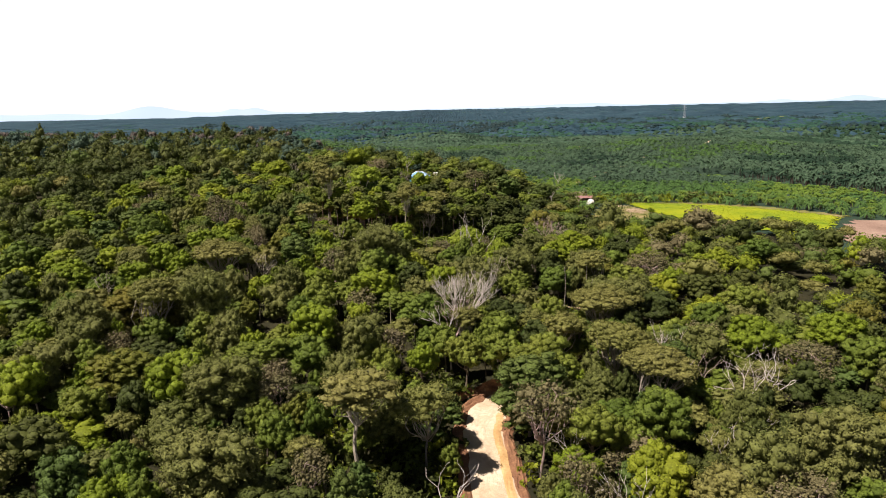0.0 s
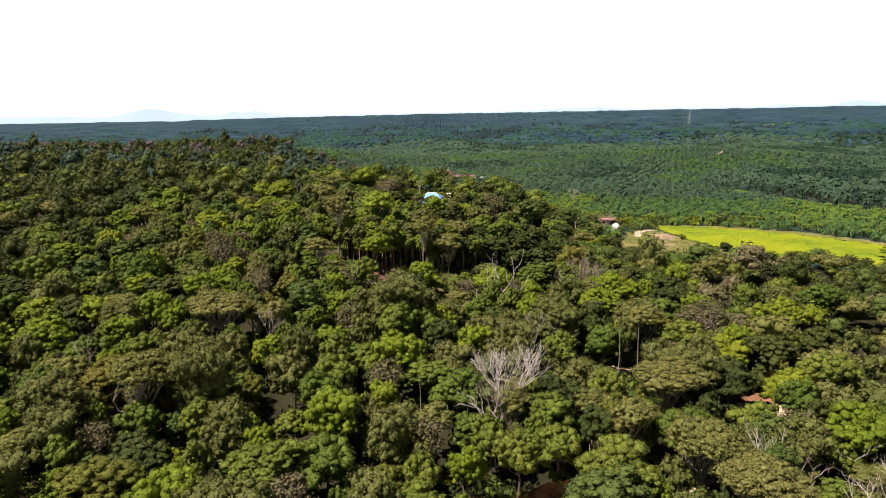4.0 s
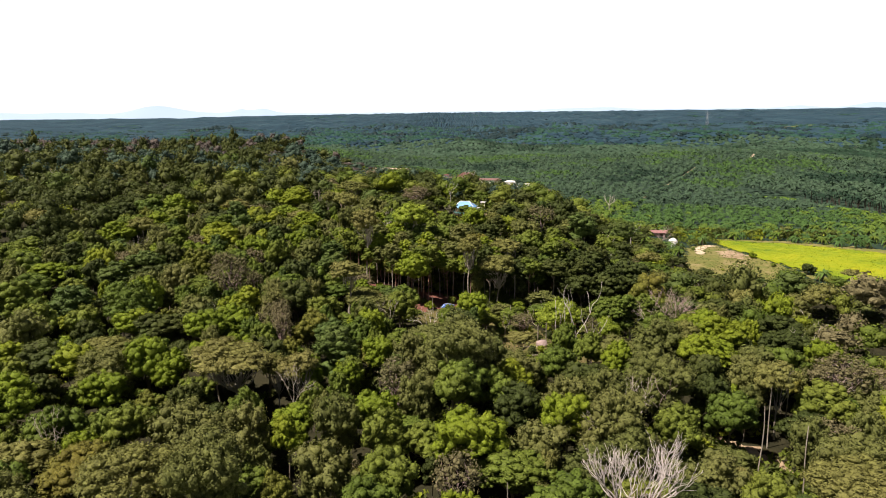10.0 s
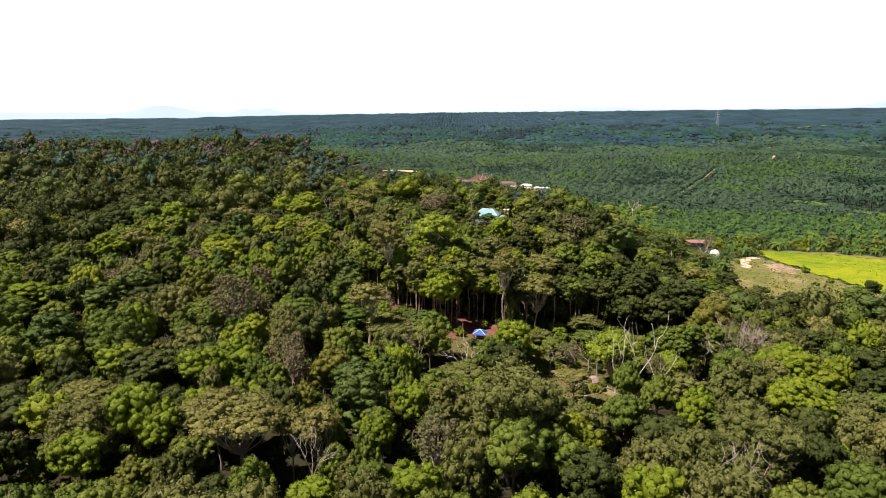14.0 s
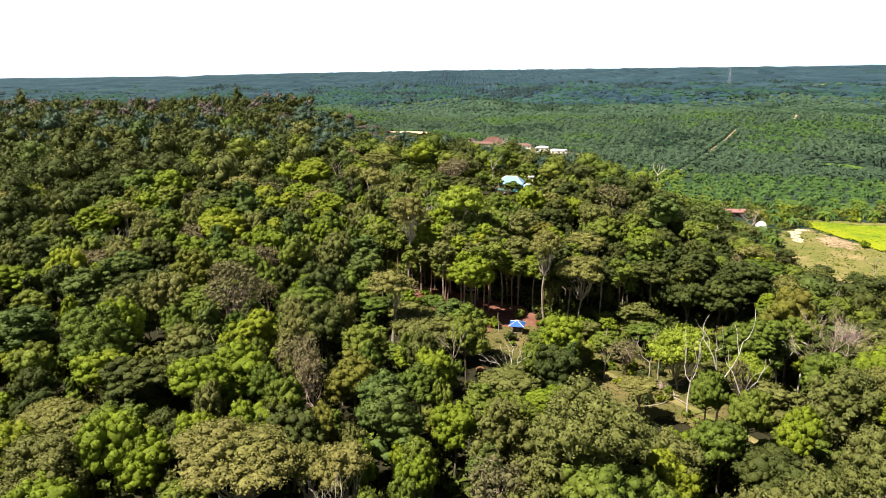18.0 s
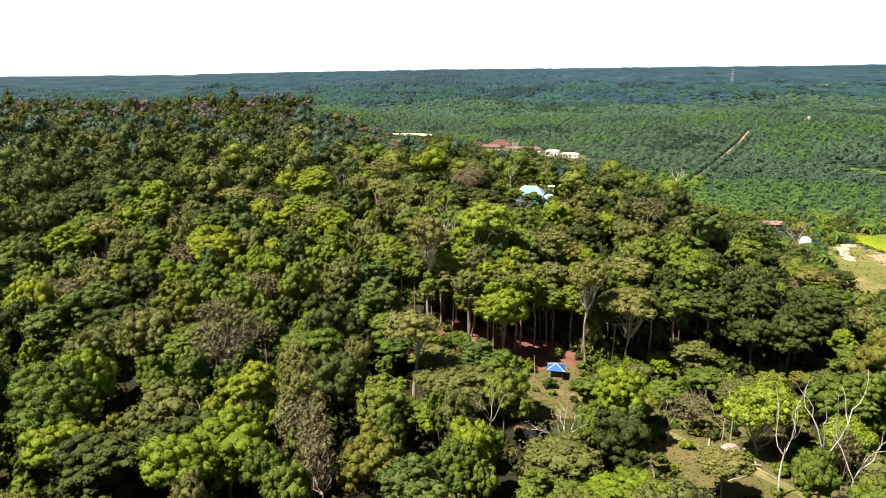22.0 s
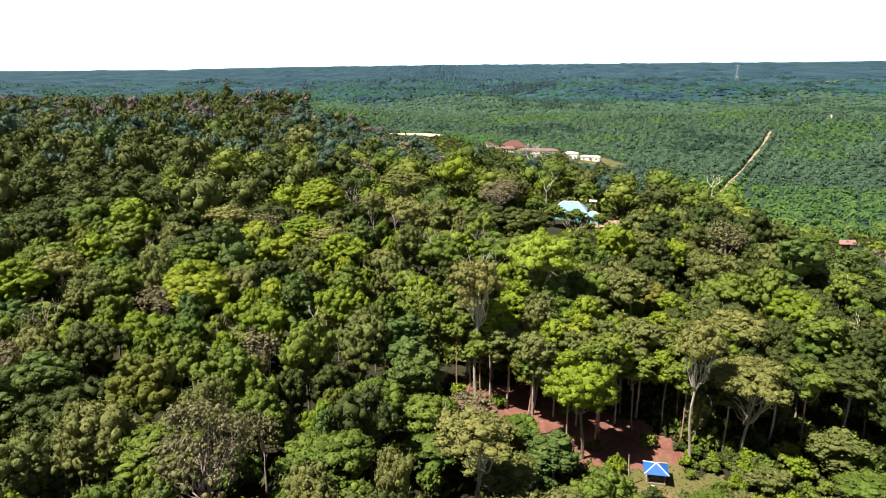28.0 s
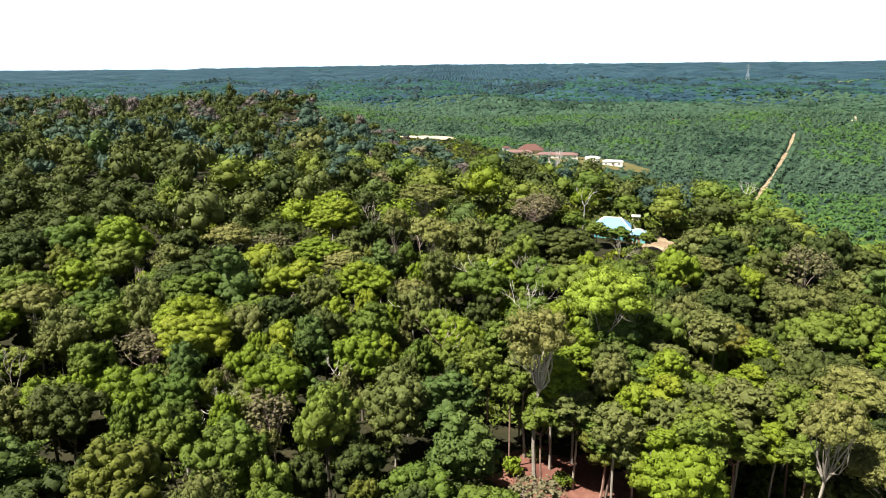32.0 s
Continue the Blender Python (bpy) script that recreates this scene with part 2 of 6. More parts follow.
def plain_mat(name, color, rough=0.6, spec=0.4, dirt=0.15, metal=0.0):
    m, n, l, b = node_mat(name, rough, spec)
    b.inputs["Metallic"].default_value = metal
    a = noise_of(n, l, 0.9, 6.0, "Object", 0.65)
    r = ramp_of(n, [tuple(v * (1 - dirt * 1.5) for v in color), color, tuple(min(0.85, v * (1 + dirt * 0.5)) for v in color)])
    l.new(a.outputs["Fac"], r.inputs[0])
    l.new(r.outputs[0], b.inputs["Base Color"])
    return m


M["ground"] = ground_material()
# Distant ground: the blue in its colours stands for haze.
M["plain"] = rough_mat("hazy_plain", [(0.006, 0.022, 0.036), (0.018, 0.049, 0.071), (0.040, 0.086, 0.105)], 0.006, 0.03, 0.95, 2.0)
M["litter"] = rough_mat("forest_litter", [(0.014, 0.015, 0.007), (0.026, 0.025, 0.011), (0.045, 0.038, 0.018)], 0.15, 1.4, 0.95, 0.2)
M["blue_roof"] = plain_mat("blue_sheet", (0.022, 0.115, 0.46), 0.45, 0.5, 0.2)
M["pale_blue"] = plain_mat("pale_blue_sheet", (0.20, 0.41, 0.70), 0.7, 0.2, 0.2)
M["red_roof"] = plain_mat("red_sheet", (0.31, 0.16, 0.15), 0.7, 0.2, 0.25)
M["rust_roof"] = plain_mat("faded_rust_sheet", (0.20, 0.12, 0.11), 0.75, 0.2, 0.3)
M["brown_roof"] = plain_mat("brown_tile", (0.13, 0.065, 0.055), 0.8, 0.2, 0.25)
M["white"] = plain_mat("white_paint", (0.78, 0.77, 0.73), 0.6, 0.4, 0.12)
M["cream"] = plain_mat("cream_paint", (0.66, 0.62, 0.44), 0.7, 0.3, 0.15)
M["aqua"] = plain_mat("aqua_paint", (0.16, 0.50, 0.52), 0.6, 0.3, 0.15)
M["wood"] = plain_mat("weathered_wood", (0.26, 0.19, 0.13), 0.85, 0.2, 0.3)
M["glass"] = plain_mat("dark_glass", (0.03, 0.04, 0.05), 0.1, 0.6, 0.05)
M["steel"] = plain_mat("galvanised_steel", (0.45, 0.47, 0.50), 0.5, 0.5, 0.2, 0.6)


# ---- mesh helpers ----
def mesh_np(name, pieces, mat, smooth_faces=False):
    """One mesh from (vertices, faces) pairs; faces is an array of triangles or of quads."""
    vs, loops, starts, off, at = [], [], [], 0, 0
    for v, f in pieces:
        v, f = np.asarray(v, float), np.asarray(f, np.int64)
        vs.append(v)
        loops.append((f + off).ravel())
        starts.append(at + np.arange(len(f)) * f.shape[1])
        at += f.size
        off += len(v)
    v, lo, st = np.concatenate(vs), np.concatenate(loops), np.concatenate(starts)
    me = bpy.data.meshes.new(name)
    me.vertices.add(len(v))
    me.vertices.foreach_set("co", v.astype(np.float32).ravel())
    me.loops.add(len(lo))
    me.loops.foreach_set("vertex_index", lo.astype(np.int32))
    me.polygons.add(len(st))
    me.polygons.foreach_set("loop_start", st.astype(np.int32))
    me.polygons.foreach_set("use_smooth", np.full(len(st), smooth_faces))
    me.update(calc_edges=True)
    me.validate()
    me.materials.append(mat)
    return me


def part(name, data, parent, label="", mat=None):
    """A mesh (or a bmesh with its material) as one object under its thing."""
    if isinstance(data, bmesh.types.BMesh):
        me = bpy.data.meshes.new(name)
        data.to_mesh(me)
        data.free()
        me.materials.append(mat)
    else:
        me = data
    ob = new(name, me)
    ob.parent = parent
    return tagged(ob, label)


def box(bm, x0, y0, z0, x1, y1, z1, bevel=0.0):
    r = bmesh.ops.create_cube(bm, size=1.0, matrix=Matrix.LocRotScale(((x0 + x1) / 2, (y0 + y1) / 2, (z0 + z1) / 2), None, (x1 - x0, y1 - y0, z1 - z0)))
    if bevel:
        es = list({e for v in r["verts"] for e in v.link_edges})
        bmesh.ops.bevel(bm, geom=es, offset=bevel, segments=1, affect="EDGES")
    return bm


def boxed(*a):
    return box(bmesh.new(), *a)


ICO_V = np.array([(0, 0, 1), (0.894, 0, 0.447), (0.276, 0.851, 0.447), (-0.724, 0.526, 0.447), (-0.724, -0.526, 0.447), (0.276, -0.851, 0.447),
                  (0.724, 0.526, -0.447), (-0.276, 0.851, -0.447), (-0.894, 0, -0.447), (-0.276, -0.851, -0.447), (0.724, -0.526, -0.447), (0, 0, -1)])
ICO_F = np.array([(0, 1, 2), (0, 2, 3), (0, 3, 4), (0, 4, 5), (0, 5, 1), (1, 6, 2), (2, 7, 3), (3, 8, 4), (4, 9, 5), (5, 10, 1),
                  (6, 7, 2), (7, 8, 3), (8, 9, 4), (9, 10, 5), (10, 6, 1), (11, 7, 6), (11, 8, 7), (11, 9, 8), (11, 10, 9), (11, 6, 10)])
DOME_V = np.concatenate([ICO_V[:6], ICO_V[6:11] * np.array([1.05, 1.05, 0])])
DOME_F = ICO_F[:15]


def unit(v):
    return v / np.maximum(np.linalg.norm(v, axis=-1, keepdims=True), 1e-9)


def tube(points, radii, sides=6):
    p = np.asarray(points, float)
    k = len(p)
    d = unit(np.gradient(p, axis=0))
    ref = np.where(np.abs(d[:, 2:3]) > 0.9, np.array([[1.0, 0, 0]]), np.array([[0, 0, 1.0]]))
    u = unit(np.cross(ref, d))
    w = np.cross(d, u)
    a = np.linspace(0, 2 * np.pi, sides, endpoint=False)
    ring = np.cos(a)[None, :, None] * u[:, None] + np.sin(a)[None, :, None] * w[:, None]
    v = (p[:, None] + ring * np.asarray(radii, float)[:, None, None]).reshape(-1, 3)
    i, j = np.meshgrid(np.arange(k - 1), np.arange(sides), indexing="ij")
    j2 = (j + 1) % sides
    f = np.stack([i * sides + j, i * sides + j2, (i + 1) * sides + j2, (i + 1) * sides + j], -1).reshape(-1, 4)
    return v, f


def sprays(rng, pos, nor, size, width=0.62):
    """Leaf sprays: one bent four-cornered leaf bunch at each place."""
    n = len(pos)
    nor = unit(nor)
    t = unit(np.cross(nor, rng.normal(size=(n, 3))))
    b = np.cross(nor, t)
    s = size * rng.uniform(0.65, 1.35, (n, 1))
    droop = rng.uniform(-0.28, 0.05, (n, 1)) * s
    base = pos - t * s * 0.5 + nor * droop
    tip = pos + t * s * 0.5 + nor * droop * 1.3
    le = pos + b * s * width * 0.5 + t * s * rng.uniform(-0.15, 0.15, (n, 1))
    ri = pos - b * s * width * 0.5 + t * s * rng.uniform(-0.15, 0.15, (n, 1))
    v = np.stack([base, ri, tip, le], 1).reshape(-1, 3)
    return v, np.arange(4 * n).reshape(-1, 4)


def spread_dirs(rng, k, low, jitter=0.16):
    """Directions spread evenly over the part of a sphere above the height low."""
    i = np.arange(k) + 0.5
    z = 1 - (1 - low) * i / k
    a = i * 2.39996 + rng.uniform(0, 6.28)
    q = np.sqrt(np.maximum(0, 1 - z * z))
    return unit(np.stack([q * np.cos(a), q * np.sin(a), z], 1) + rng.normal(size=(k, 3)) * jitter)


def crown(rng, radius, half, lobes, subs, leaves, size, low=-0.3, lobe_r=0.44, fuzz=0.06, flat=0.85, core=0.92, width=0.62, taper=0.0, inner=0.86, coarse=False):
    """A crown: large lobes round a dome, each covered with small billows, each billow with leaf sprays; its middle lies at the origin."""
    d = spread_dirs(rng, lobes, low, 0.22)
    wave = 1 + 0.16 * np.sin(d @ rng.normal(size=3) * 2.6 + rng.uniform(0, 6))
    c = d * np.array([radius, radius, half]) * (rng.uniform(0.50, 0.68, lobes) * wave)[:, None]
    c[:, :2] *= (1 - taper * (c[:, 2:] / half + 0.4))
    rl = radius * lobe_r * rng.uniform(0.72, 1.22, lobes)
    sq = np.array([1, 1, flat])
    bc, bn, br = [], [], []
    for i in range(lobes):
        q = spread_dirs(rng, subs, -0.45, 0.25)
        p = c[i] + q * sq * rl[i] * rng.uniform(0.72, 0.98, (subs, 1))
        dist = np.linalg.norm((p[:, None] - c[None]) / sq, axis=2) / rl[None]
        dist[:, i] = 9
        keep = (dist.min(1) > 0.74) & (q @ d[i] > -0.55)
        bc.append(p[keep])
        bn.append(q[keep])
        br.append(rl[i] * math.sqrt(5.2 / subs) * rng.uniform(0.52, 0.95, subs)[keep])
    bc, bn, br = np.concatenate(bc), np.concatenate(bn), np.concatenate(br)
    k = np.array([1, 1, 0]) * radius / np.quantile(np.hypot(bc[:, 0], bc[:, 1]) + br * 0.7, 0.93) + np.array([0, 0, 1]) * half / np.max(bc[:, 2] + br * 0.8 * flat)
    c, bc, rl, br = c * k, bc * k, rl * k[0], br * k[0]
    pieces = []
    if core:
        cv, cf = ICO_V, ICO_F
        if core > 0.7:
            pieces.append((ICO_V * np.array([radius, radius, half]) * 0.5, ICO_F))
            for i in range(lobes):
                pieces.append((c[i] + cv * sq * np.array([1, 1, k[2] / k[0]]) * rl[i] * inner * rng.uniform(0.9, 1.05, (12, 1)), cf))
        for p, r in zip(bc, br) if not coarse else ():
            pieces.append((p + cv * sq * r * core * rng.uniform(0.72, 1.12, (12, 1)), cf))
    share = br ** 2 / np.sum(br ** 2)
    m = np.maximum(3, (leaves * share).astype(int))
    at = np.repeat(np.arange(len(br)), m)
    q = unit(rng.normal(size=(len(at), 3)) + bn[at] * 0.7 + np.array([0, 0, 0.35]))
    pos = bc[at] + q * sq * br[at][:, None] * rng.uniform(0.92 - fuzz, 1.02 + fuzz * 2, (len(at), 1))
    pieces.append(sprays(rng, pos, q + rng.normal(size=q.shape) * 0.38, size, width))
    return pieces, c


def wander(rng, a, b, bend, n=5):
    a, b = np.asarray(a, float), np.asarray(b, float)
    t = np.linspace(0, 1, n)[:, None]
    p = a + (b - a) * t
    off = rng.normal(size=3) * bend * np.linalg.norm(b - a)
    return p + np.sin(t * np.pi) * off + np.sin(t * 2 * np.pi) * rng.normal(size=3) * bend * 0.4 * np.linalg.norm(b - a)


def branch_out(rng, start, heading, length, radius, depth, out, tips, spread=0.55, kids=3, sides=5, up=0.25):
    """Limbs that fork again and again; tapered tubes into out, ends into tips."""
    end = start + heading * length
    pts = wander(rng, start, end, 0.07, 5)
    out.append(tube(pts, np.linspace(radius, radius * 0.55, 5), sides))
    if depth == 0:
        tips.append(end)
        return
    for i in range(kids):
        h = unit((heading + rng.normal(size=3) * spread + np.array([0, 0, up]))[None])[0]
        f = rng.uniform(0.55, 1.0) if i else 1.0
        s = pts[-1] if f > 0.85 else pts[3]
        branch_out(rng, s, h, length * rng.uniform(0.55, 0.85), radius * 0.56, depth - 1, out, tips, spread, kids, max(3, sides - 1), up)


# ---- the land ----
HILLS = [(-60, 330, 70, 5.2), (-14, 470, 70, 16.4), (-258, 500, 150, 13.5), (-160, 790, 110, 11.2), (-330, 800, 150, -2.1), (-560, 850, 220, 25.0),
         (-110, 350, 120, 0.3), (20, 380, 70, -4.8), (95, 440, 80, 3.6), (-65, 840, 50, 8.3), (-130, 600, 130, 12.1), (403, 1076, 120, 10.7),
         (200, 420, 130, 10.1), (10, 250, 90, 5.0), (-80, 180, 120, 5.5), (60, 180, 110, -1.3), (-300, 300, 170, 8.3), (-480, 550, 200, 13.5),
         (0, 30, 140, 5.8), (-22, 312, 36, -1.6), (102, 495, 50, -4.3), (60, 620, 90, -4.9), (-240, 1090, 90, 13.5), (-480, 1120, 180, 17.5), (45, 756, 45, 6.5)]


def smooth(a, b, x):
    t = np.clip((x - a) / (b - a), 0, 1)
    return t * t * (3 - 2 * t)


def ground_z(x, y):
    x, y = np.asarray(x, float), np.asarray(y, float)
    z = -18.0 + 0.0 * x
    for hx, hy, hr, hh in HILLS:
        z = z + hh * np.exp(-((x - hx) ** 2 + (y - hy) ** 2) / (2 * hr * hr))
    r = np.hypot(x, y)
    far = smooth(700, 1300, r) * (1 - 0.85 * smooth(1900, 3400, r))
    z = z + far * (7.0 * np.sin(x / 210 + 1.0) * np.cos(y / 190 + 0.6) + 4.5 * np.sin(x / 110 + y / 120))
    roll = smooth(1150, 1500, r) * (1 - 0.7 * smooth(2200, 4000, r))
    z = z + roll * (5.0 * np.sin(x / 95 + 2.0 * np.sin(y / 240)) * np.sin(y / 130 + 0.8) + 4.0 * np.sin(x / 47 + y / 210))
    return z + (34.0 - 15.0 * smooth(-200, -2200, x)) * smooth(1300, 4900, r)


def gz(x, y):
    return float(ground_z(x, y))


def build_ground():
    u = np.linspace(-1, 1, 281)
    xs = 110 * np.sinh(u * math.asinh(4900 / 110))
    ys = 250 + 110 * np.sinh(np.linspace(-math.asinh(1200 / 110), math.asinh(4650 / 110), 281))
    X, Y = np.meshgrid(xs, ys, indexing="xy")
    Z = ground_z(X, Y)
    rng = np.random.default_rng(3)
    Z = Z + rng.uniform(0, 6, Z.shape) * smooth(1500, 2600, np.hypot(X, Y))
    n = len(xs)
    i, j = np.meshgrid(np.arange(len(ys) - 1), np.arange(n - 1), indexing="ij")
    f = np.stack([i * n + j, i * n + j + 1, (i + 1) * n + j + 1, (i + 1) * n + j], -1).reshape(-1, 4)
    ob = new("ground", mesh_np("ground", [(np.stack([X, Y, Z], -1).reshape(-1, 3), f)], M["ground"]))
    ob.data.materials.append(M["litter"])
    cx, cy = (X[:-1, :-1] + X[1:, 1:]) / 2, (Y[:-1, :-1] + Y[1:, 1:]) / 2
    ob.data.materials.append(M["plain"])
    # Slot 2, beyond 1650 m, is ground with haze in its colour.
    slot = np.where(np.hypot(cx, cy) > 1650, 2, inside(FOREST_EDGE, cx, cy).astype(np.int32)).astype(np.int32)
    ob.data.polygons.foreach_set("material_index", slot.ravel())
    tagged(ob, "rolling dark green land under forest and palm rows", "ground", kind="structure")


def inside(poly, x, y):
    x, y = np.asarray(x, float), np.asarray(y, float)
    r = np.zeros(x.shape, bool)
    for (x0, y0), (x1, y1) in zip(poly, poly[1:] + poly[:1]):
        c = ((y0 > y) != (y1 > y)) & (x < (x1 - x0) * (y - y0) / (y1 - y0 + 1e-9) + x0)
        r ^= c
    return r


def near_line(line, x, y):
    x, y = np.asarray(x, float), np.asarray(y, float)
    best = np.full(x.shape, 1e9)
    for (x0, y0), (x1, y1) in zip(line, line[1:]):
        dx, dy = x1 - x0, y1 - y0
        t = np.clip(((x - x0) * dx + (y - y0) * dy) / (dx * dx + dy * dy), 0, 1)
        best = np.minimum(best, np.hypot(x - x0 - t * dx, y - y0 - t * dy))
    return best


def draped(name, poly, mat, label, category, lift=0.2, step=2.0, ragged=1.5, heap=0.0, seed=1):
    """A sheet of ground cover that follows the land inside an outline, with a ragged rim."""
    px, py = [p[0] for p in poly], [p[1] for p in poly]
    xs, ys = np.arange(min(px) - 3, max(px) + 3, step), np.arange(min(py) - 3, max(py) + 3, step)
    X, Y = np.meshgrid(xs, ys)
    rx = X + ragged * np.sin(Y * 0.9 + seed) + ragged * 0.6 * np.sin(X * 1.7 + Y * 0.4)
    ry = Y + ragged * np.sin(X * 0.8 + seed * 2) + ragged * 0.6 * np.cos(Y * 1.9 - X * 0.5)
    keep = inside(poly, rx, ry)
    Z = ground_z(X, Y) + lift + heap * (np.sin(X * 1.3 + seed) * np.sin(Y * 1.1) * 0.5 + 0.5)
    n = X.shape[1]
    i, j = np.nonzero(keep[:-1, :-1] & keep[1:, :-1] & keep[:-1, 1:] & keep[1:, 1:])
    f = np.stack([i * n + j, i * n + j + 1, (i + 1) * n + j + 1, (i + 1) * n + j], -1)
    ob = new(name, mesh_np(name, [(np.stack([X, Y, Z], -1).reshape(-1, 3), f)], mat))
    return tagged(ob, label, category, kind="structure")


def bezier_line(pts, n=8):
    """A smooth line through the given plan points."""
    p = [np.array(q, float) for q in pts]
    p = [2 * p[0] - p[1]] + p + [2 * p[-1] - p[-2]]
    out = []
    for a, b, c, d in zip(p, p[1:], p[2:], p[3:]):
        for k in range(n):
            t = k / n
            out.append(0.5 * (2 * b + (c - a) * t + (2 * a - 5 * b + 4 * c - d) * t * t + (3 * b - 3 * c + d - a) * t ** 3))
    out.append(p[-2])
    return np.array(out)


def strip(name, line, half, mat, label, category, lift=0.15, profile=None, cols=9, seed=2, rough=0.12):
    """A road or bank: a band along a line, its cross profile given as heights."""
    p = bezier_line(line)
    d = unit(np.gradient(p, axis=0))
    nrm = np.stack([d[:, 1], -d[:, 0]], 1)
    rng = np.random.default_rng(seed)
    s = np.linspace(half[0], half[1], cols)
    k = np.arange(len(p))
    wob = 1 + rough * np.sin(k * 0.9 + seed) + 0.6 * rough * np.sin(k * 2.3 + seed)
    xy = p[:, None] + nrm[:, None] * (s[None, :] * wob[:, None])[..., None]
    z = ground_z(xy[..., 0], xy[..., 1]) + lift + rng.uniform(0, 0.06, xy.shape[:2])
    if profile is not None:
        z = z + np.interp(np.linspace(0, 1, cols), np.linspace(0, 1, len(profile)), profile)[None] * (1 + 0.3 * rng.normal(size=xy.shape[:2]))
    n = cols
    i, j = np.meshgrid(np.arange(len(p) - 1), np.arange(n - 1), indexing="ij")
    f = np.stack([i * n + j, (i + 1) * n + j, (i + 1) * n + j + 1, i * n + j + 1], -1).reshape(-1, 4)
    ob = new(name, mesh_np(name, [(np.concatenate([xy, z[..., None]], 2).reshape(-1, 3), f)], mat))
    return tagged(ob, label, category, kind="structure")


ROAD = [(12, 40), (10, 90), (8, 125), (8, 142), (12, 152), (22, 158), (40, 165), (55, 178), (66, 192), (82, 200)]
TRACK = [(64, 192), (54, 206), (44, 217), (32, 236), (20, 262), (6, 284), (-10, 300), (-22, 311)]
PALM_ROAD = [(60, 560), (74, 594), (102, 639), (148, 720), (232, 875), (296, 998)]
HILL_ROAD = [(392, 1062), (402, 1080), (416, 1105), (440, 1150)]
FIELD = [(121, 455), (129, 482), (160, 462), (192, 433), (228, 398), (205, 366), (189, 340), (172, 357), (148, 367), (134, 391), (124, 417)]
BARE_SOIL = [(190, 336), (206, 362), (230, 396), (300, 380), (300, 300), (200, 300)]
SANDY = [(82, 388), (88, 412), (98, 440), (112, 458), (122, 455), (124, 420), (132, 392), (130, 372), (106, 364), (90, 372)]
RED = [(-62, 341), (-56, 331), (-47, 327), (-38, 322), (-30, 317), (-20, 322), (-14, 330), (-20, 338), (-32, 345), (-44, 350), (-56, 352)]
GRASS = [(-39, 319), (-35, 308), (-31, 296), (-21, 283), (-5, 275), (10, 271), (23, 277), (21, 293), (9, 303), (1, 311), (-6, 320), (-20, 325), (-30, 322)]
HOUSE_YARD = [(-9, 455), (6, 450), (12, 460), (8, 472), (-4, 474), (-10, 464)]
FAR_CLEAR = [(-116, 852), (-104, 884), (-70, 872), (-58, 838), (-66, 816), (-86, 812), (-104, 826)]
VILLAGE = [(-26, 772), (-22, 822), (30, 812), (66, 786), (78, 748), (70, 728), (36, 734), (4, 762)]
ROAD_CUT = [(34, 226), (38, 230), (44, 225), (51, 212), (48, 207), (42, 211)]
OPEN_CUT = [(35, 228), (52, 213), (46, 198), (34, 210)]
ROAD_END = [(57, 182), (63, 196), (66, 204), (74, 207), (82, 204), (80, 196), (70, 188), (64, 178)]
SPUR = [(-250, 944), (-236, 1026), (-202, 1040), (-194, 964), (-212, 926)]
SPUR_FRONT = [(-256, 800), (-150, 800), (-180, 950), (-258, 950)]
FOREST_EDGE = [(150, -60), (210, 60), (250, 200), (190, 300), (172, 352), (146, 362), (120, 388), (92, 396), (74, 430), (56, 470), (46, 520), (36, 580), (30, 640),
               (16, 720), (-24, 766), (-52, 800), (-118, 850), (-190, 925), (-208, 1000), (-222, 1110), (-400, 1190), (-620, 1210), (-1000, 1210), (-1000, -60)]

build_ground()
draped("field", FIELD, M["crop"], "bright yellow-green crop field on a gentle slope", "field", 0.5, 3.0, 1.2)
draped("field_margin", [(127, 478), (158, 460), (190, 431), (227, 396), (238, 404), (199, 443), (166, 472), (131, 492)], M["dry"], "dry grassy margin along the yellow field", "ground", 0.3, 2.0, 1.2)
draped("field_margin", [(121, 458), (126, 420), (136, 392), (150, 369), (144, 361), (128, 386), (118, 416), (114, 452)], M["dry"], "dry grassy margin along the yellow field", "ground", 0.2, 2.0, 1.0)
draped("bare_soil", BARE_SOIL, M["soil"], "bare pinkish-brown soil beside the yellow field", "bare ground", 0.2, 4.0, 2.0, 0.3)
draped("grassland", SANDY, M["dry"], "dry grass and sandy ground at the field's end", "ground", 0.15, 2.0, 1.5)
draped("bare_soil", [(110, 416), (111, 432), (121, 441), (126, 426), (120, 413)], M["cut"], "brownish bare soil by the yellow field", "bare ground", 0.22, 1.0, 1.5)
draped("sand_patch", [(99, 424), (102, 438), (108, 448), (117, 457), (121, 455), (113, 446), (107, 437), (105, 425)], M["sand"], "pale bare sand by the field", "bare ground", 0.25, 0.6, 0.7)
draped("clearing_floor", RED, M["redsoil"], "red leaf-strewn soil of a forest clearing", "bare ground", 0.2, 0.5, 1.2)
draped("clearing_grass", GRASS, M["grass"], "worn olive grass with sandy paths", "grass", 0.23, 0.5, 1.8)
draped("house_yard", HOUSE_YARD, M["cut"], "pale sandy yard round the blue house", "ground", 0.15, 2.0, 1.5)
draped("cleared_terrace", FAR_CLEAR, M["sand"], "pale cleared earth terrace above the palms", "bare ground", 0.3, 3.0, 2.0, 1.2)
draped("village_yard", VILLAGE, M["grass"], "worn ground among far houses", "ground", 0.2, 3.0, 2.0)
draped("cleared_spur", SPUR, M["soil"], "brown cleared slope at the forest's end", "bare ground", 0.5, 3.0, 2.0, 1.5)
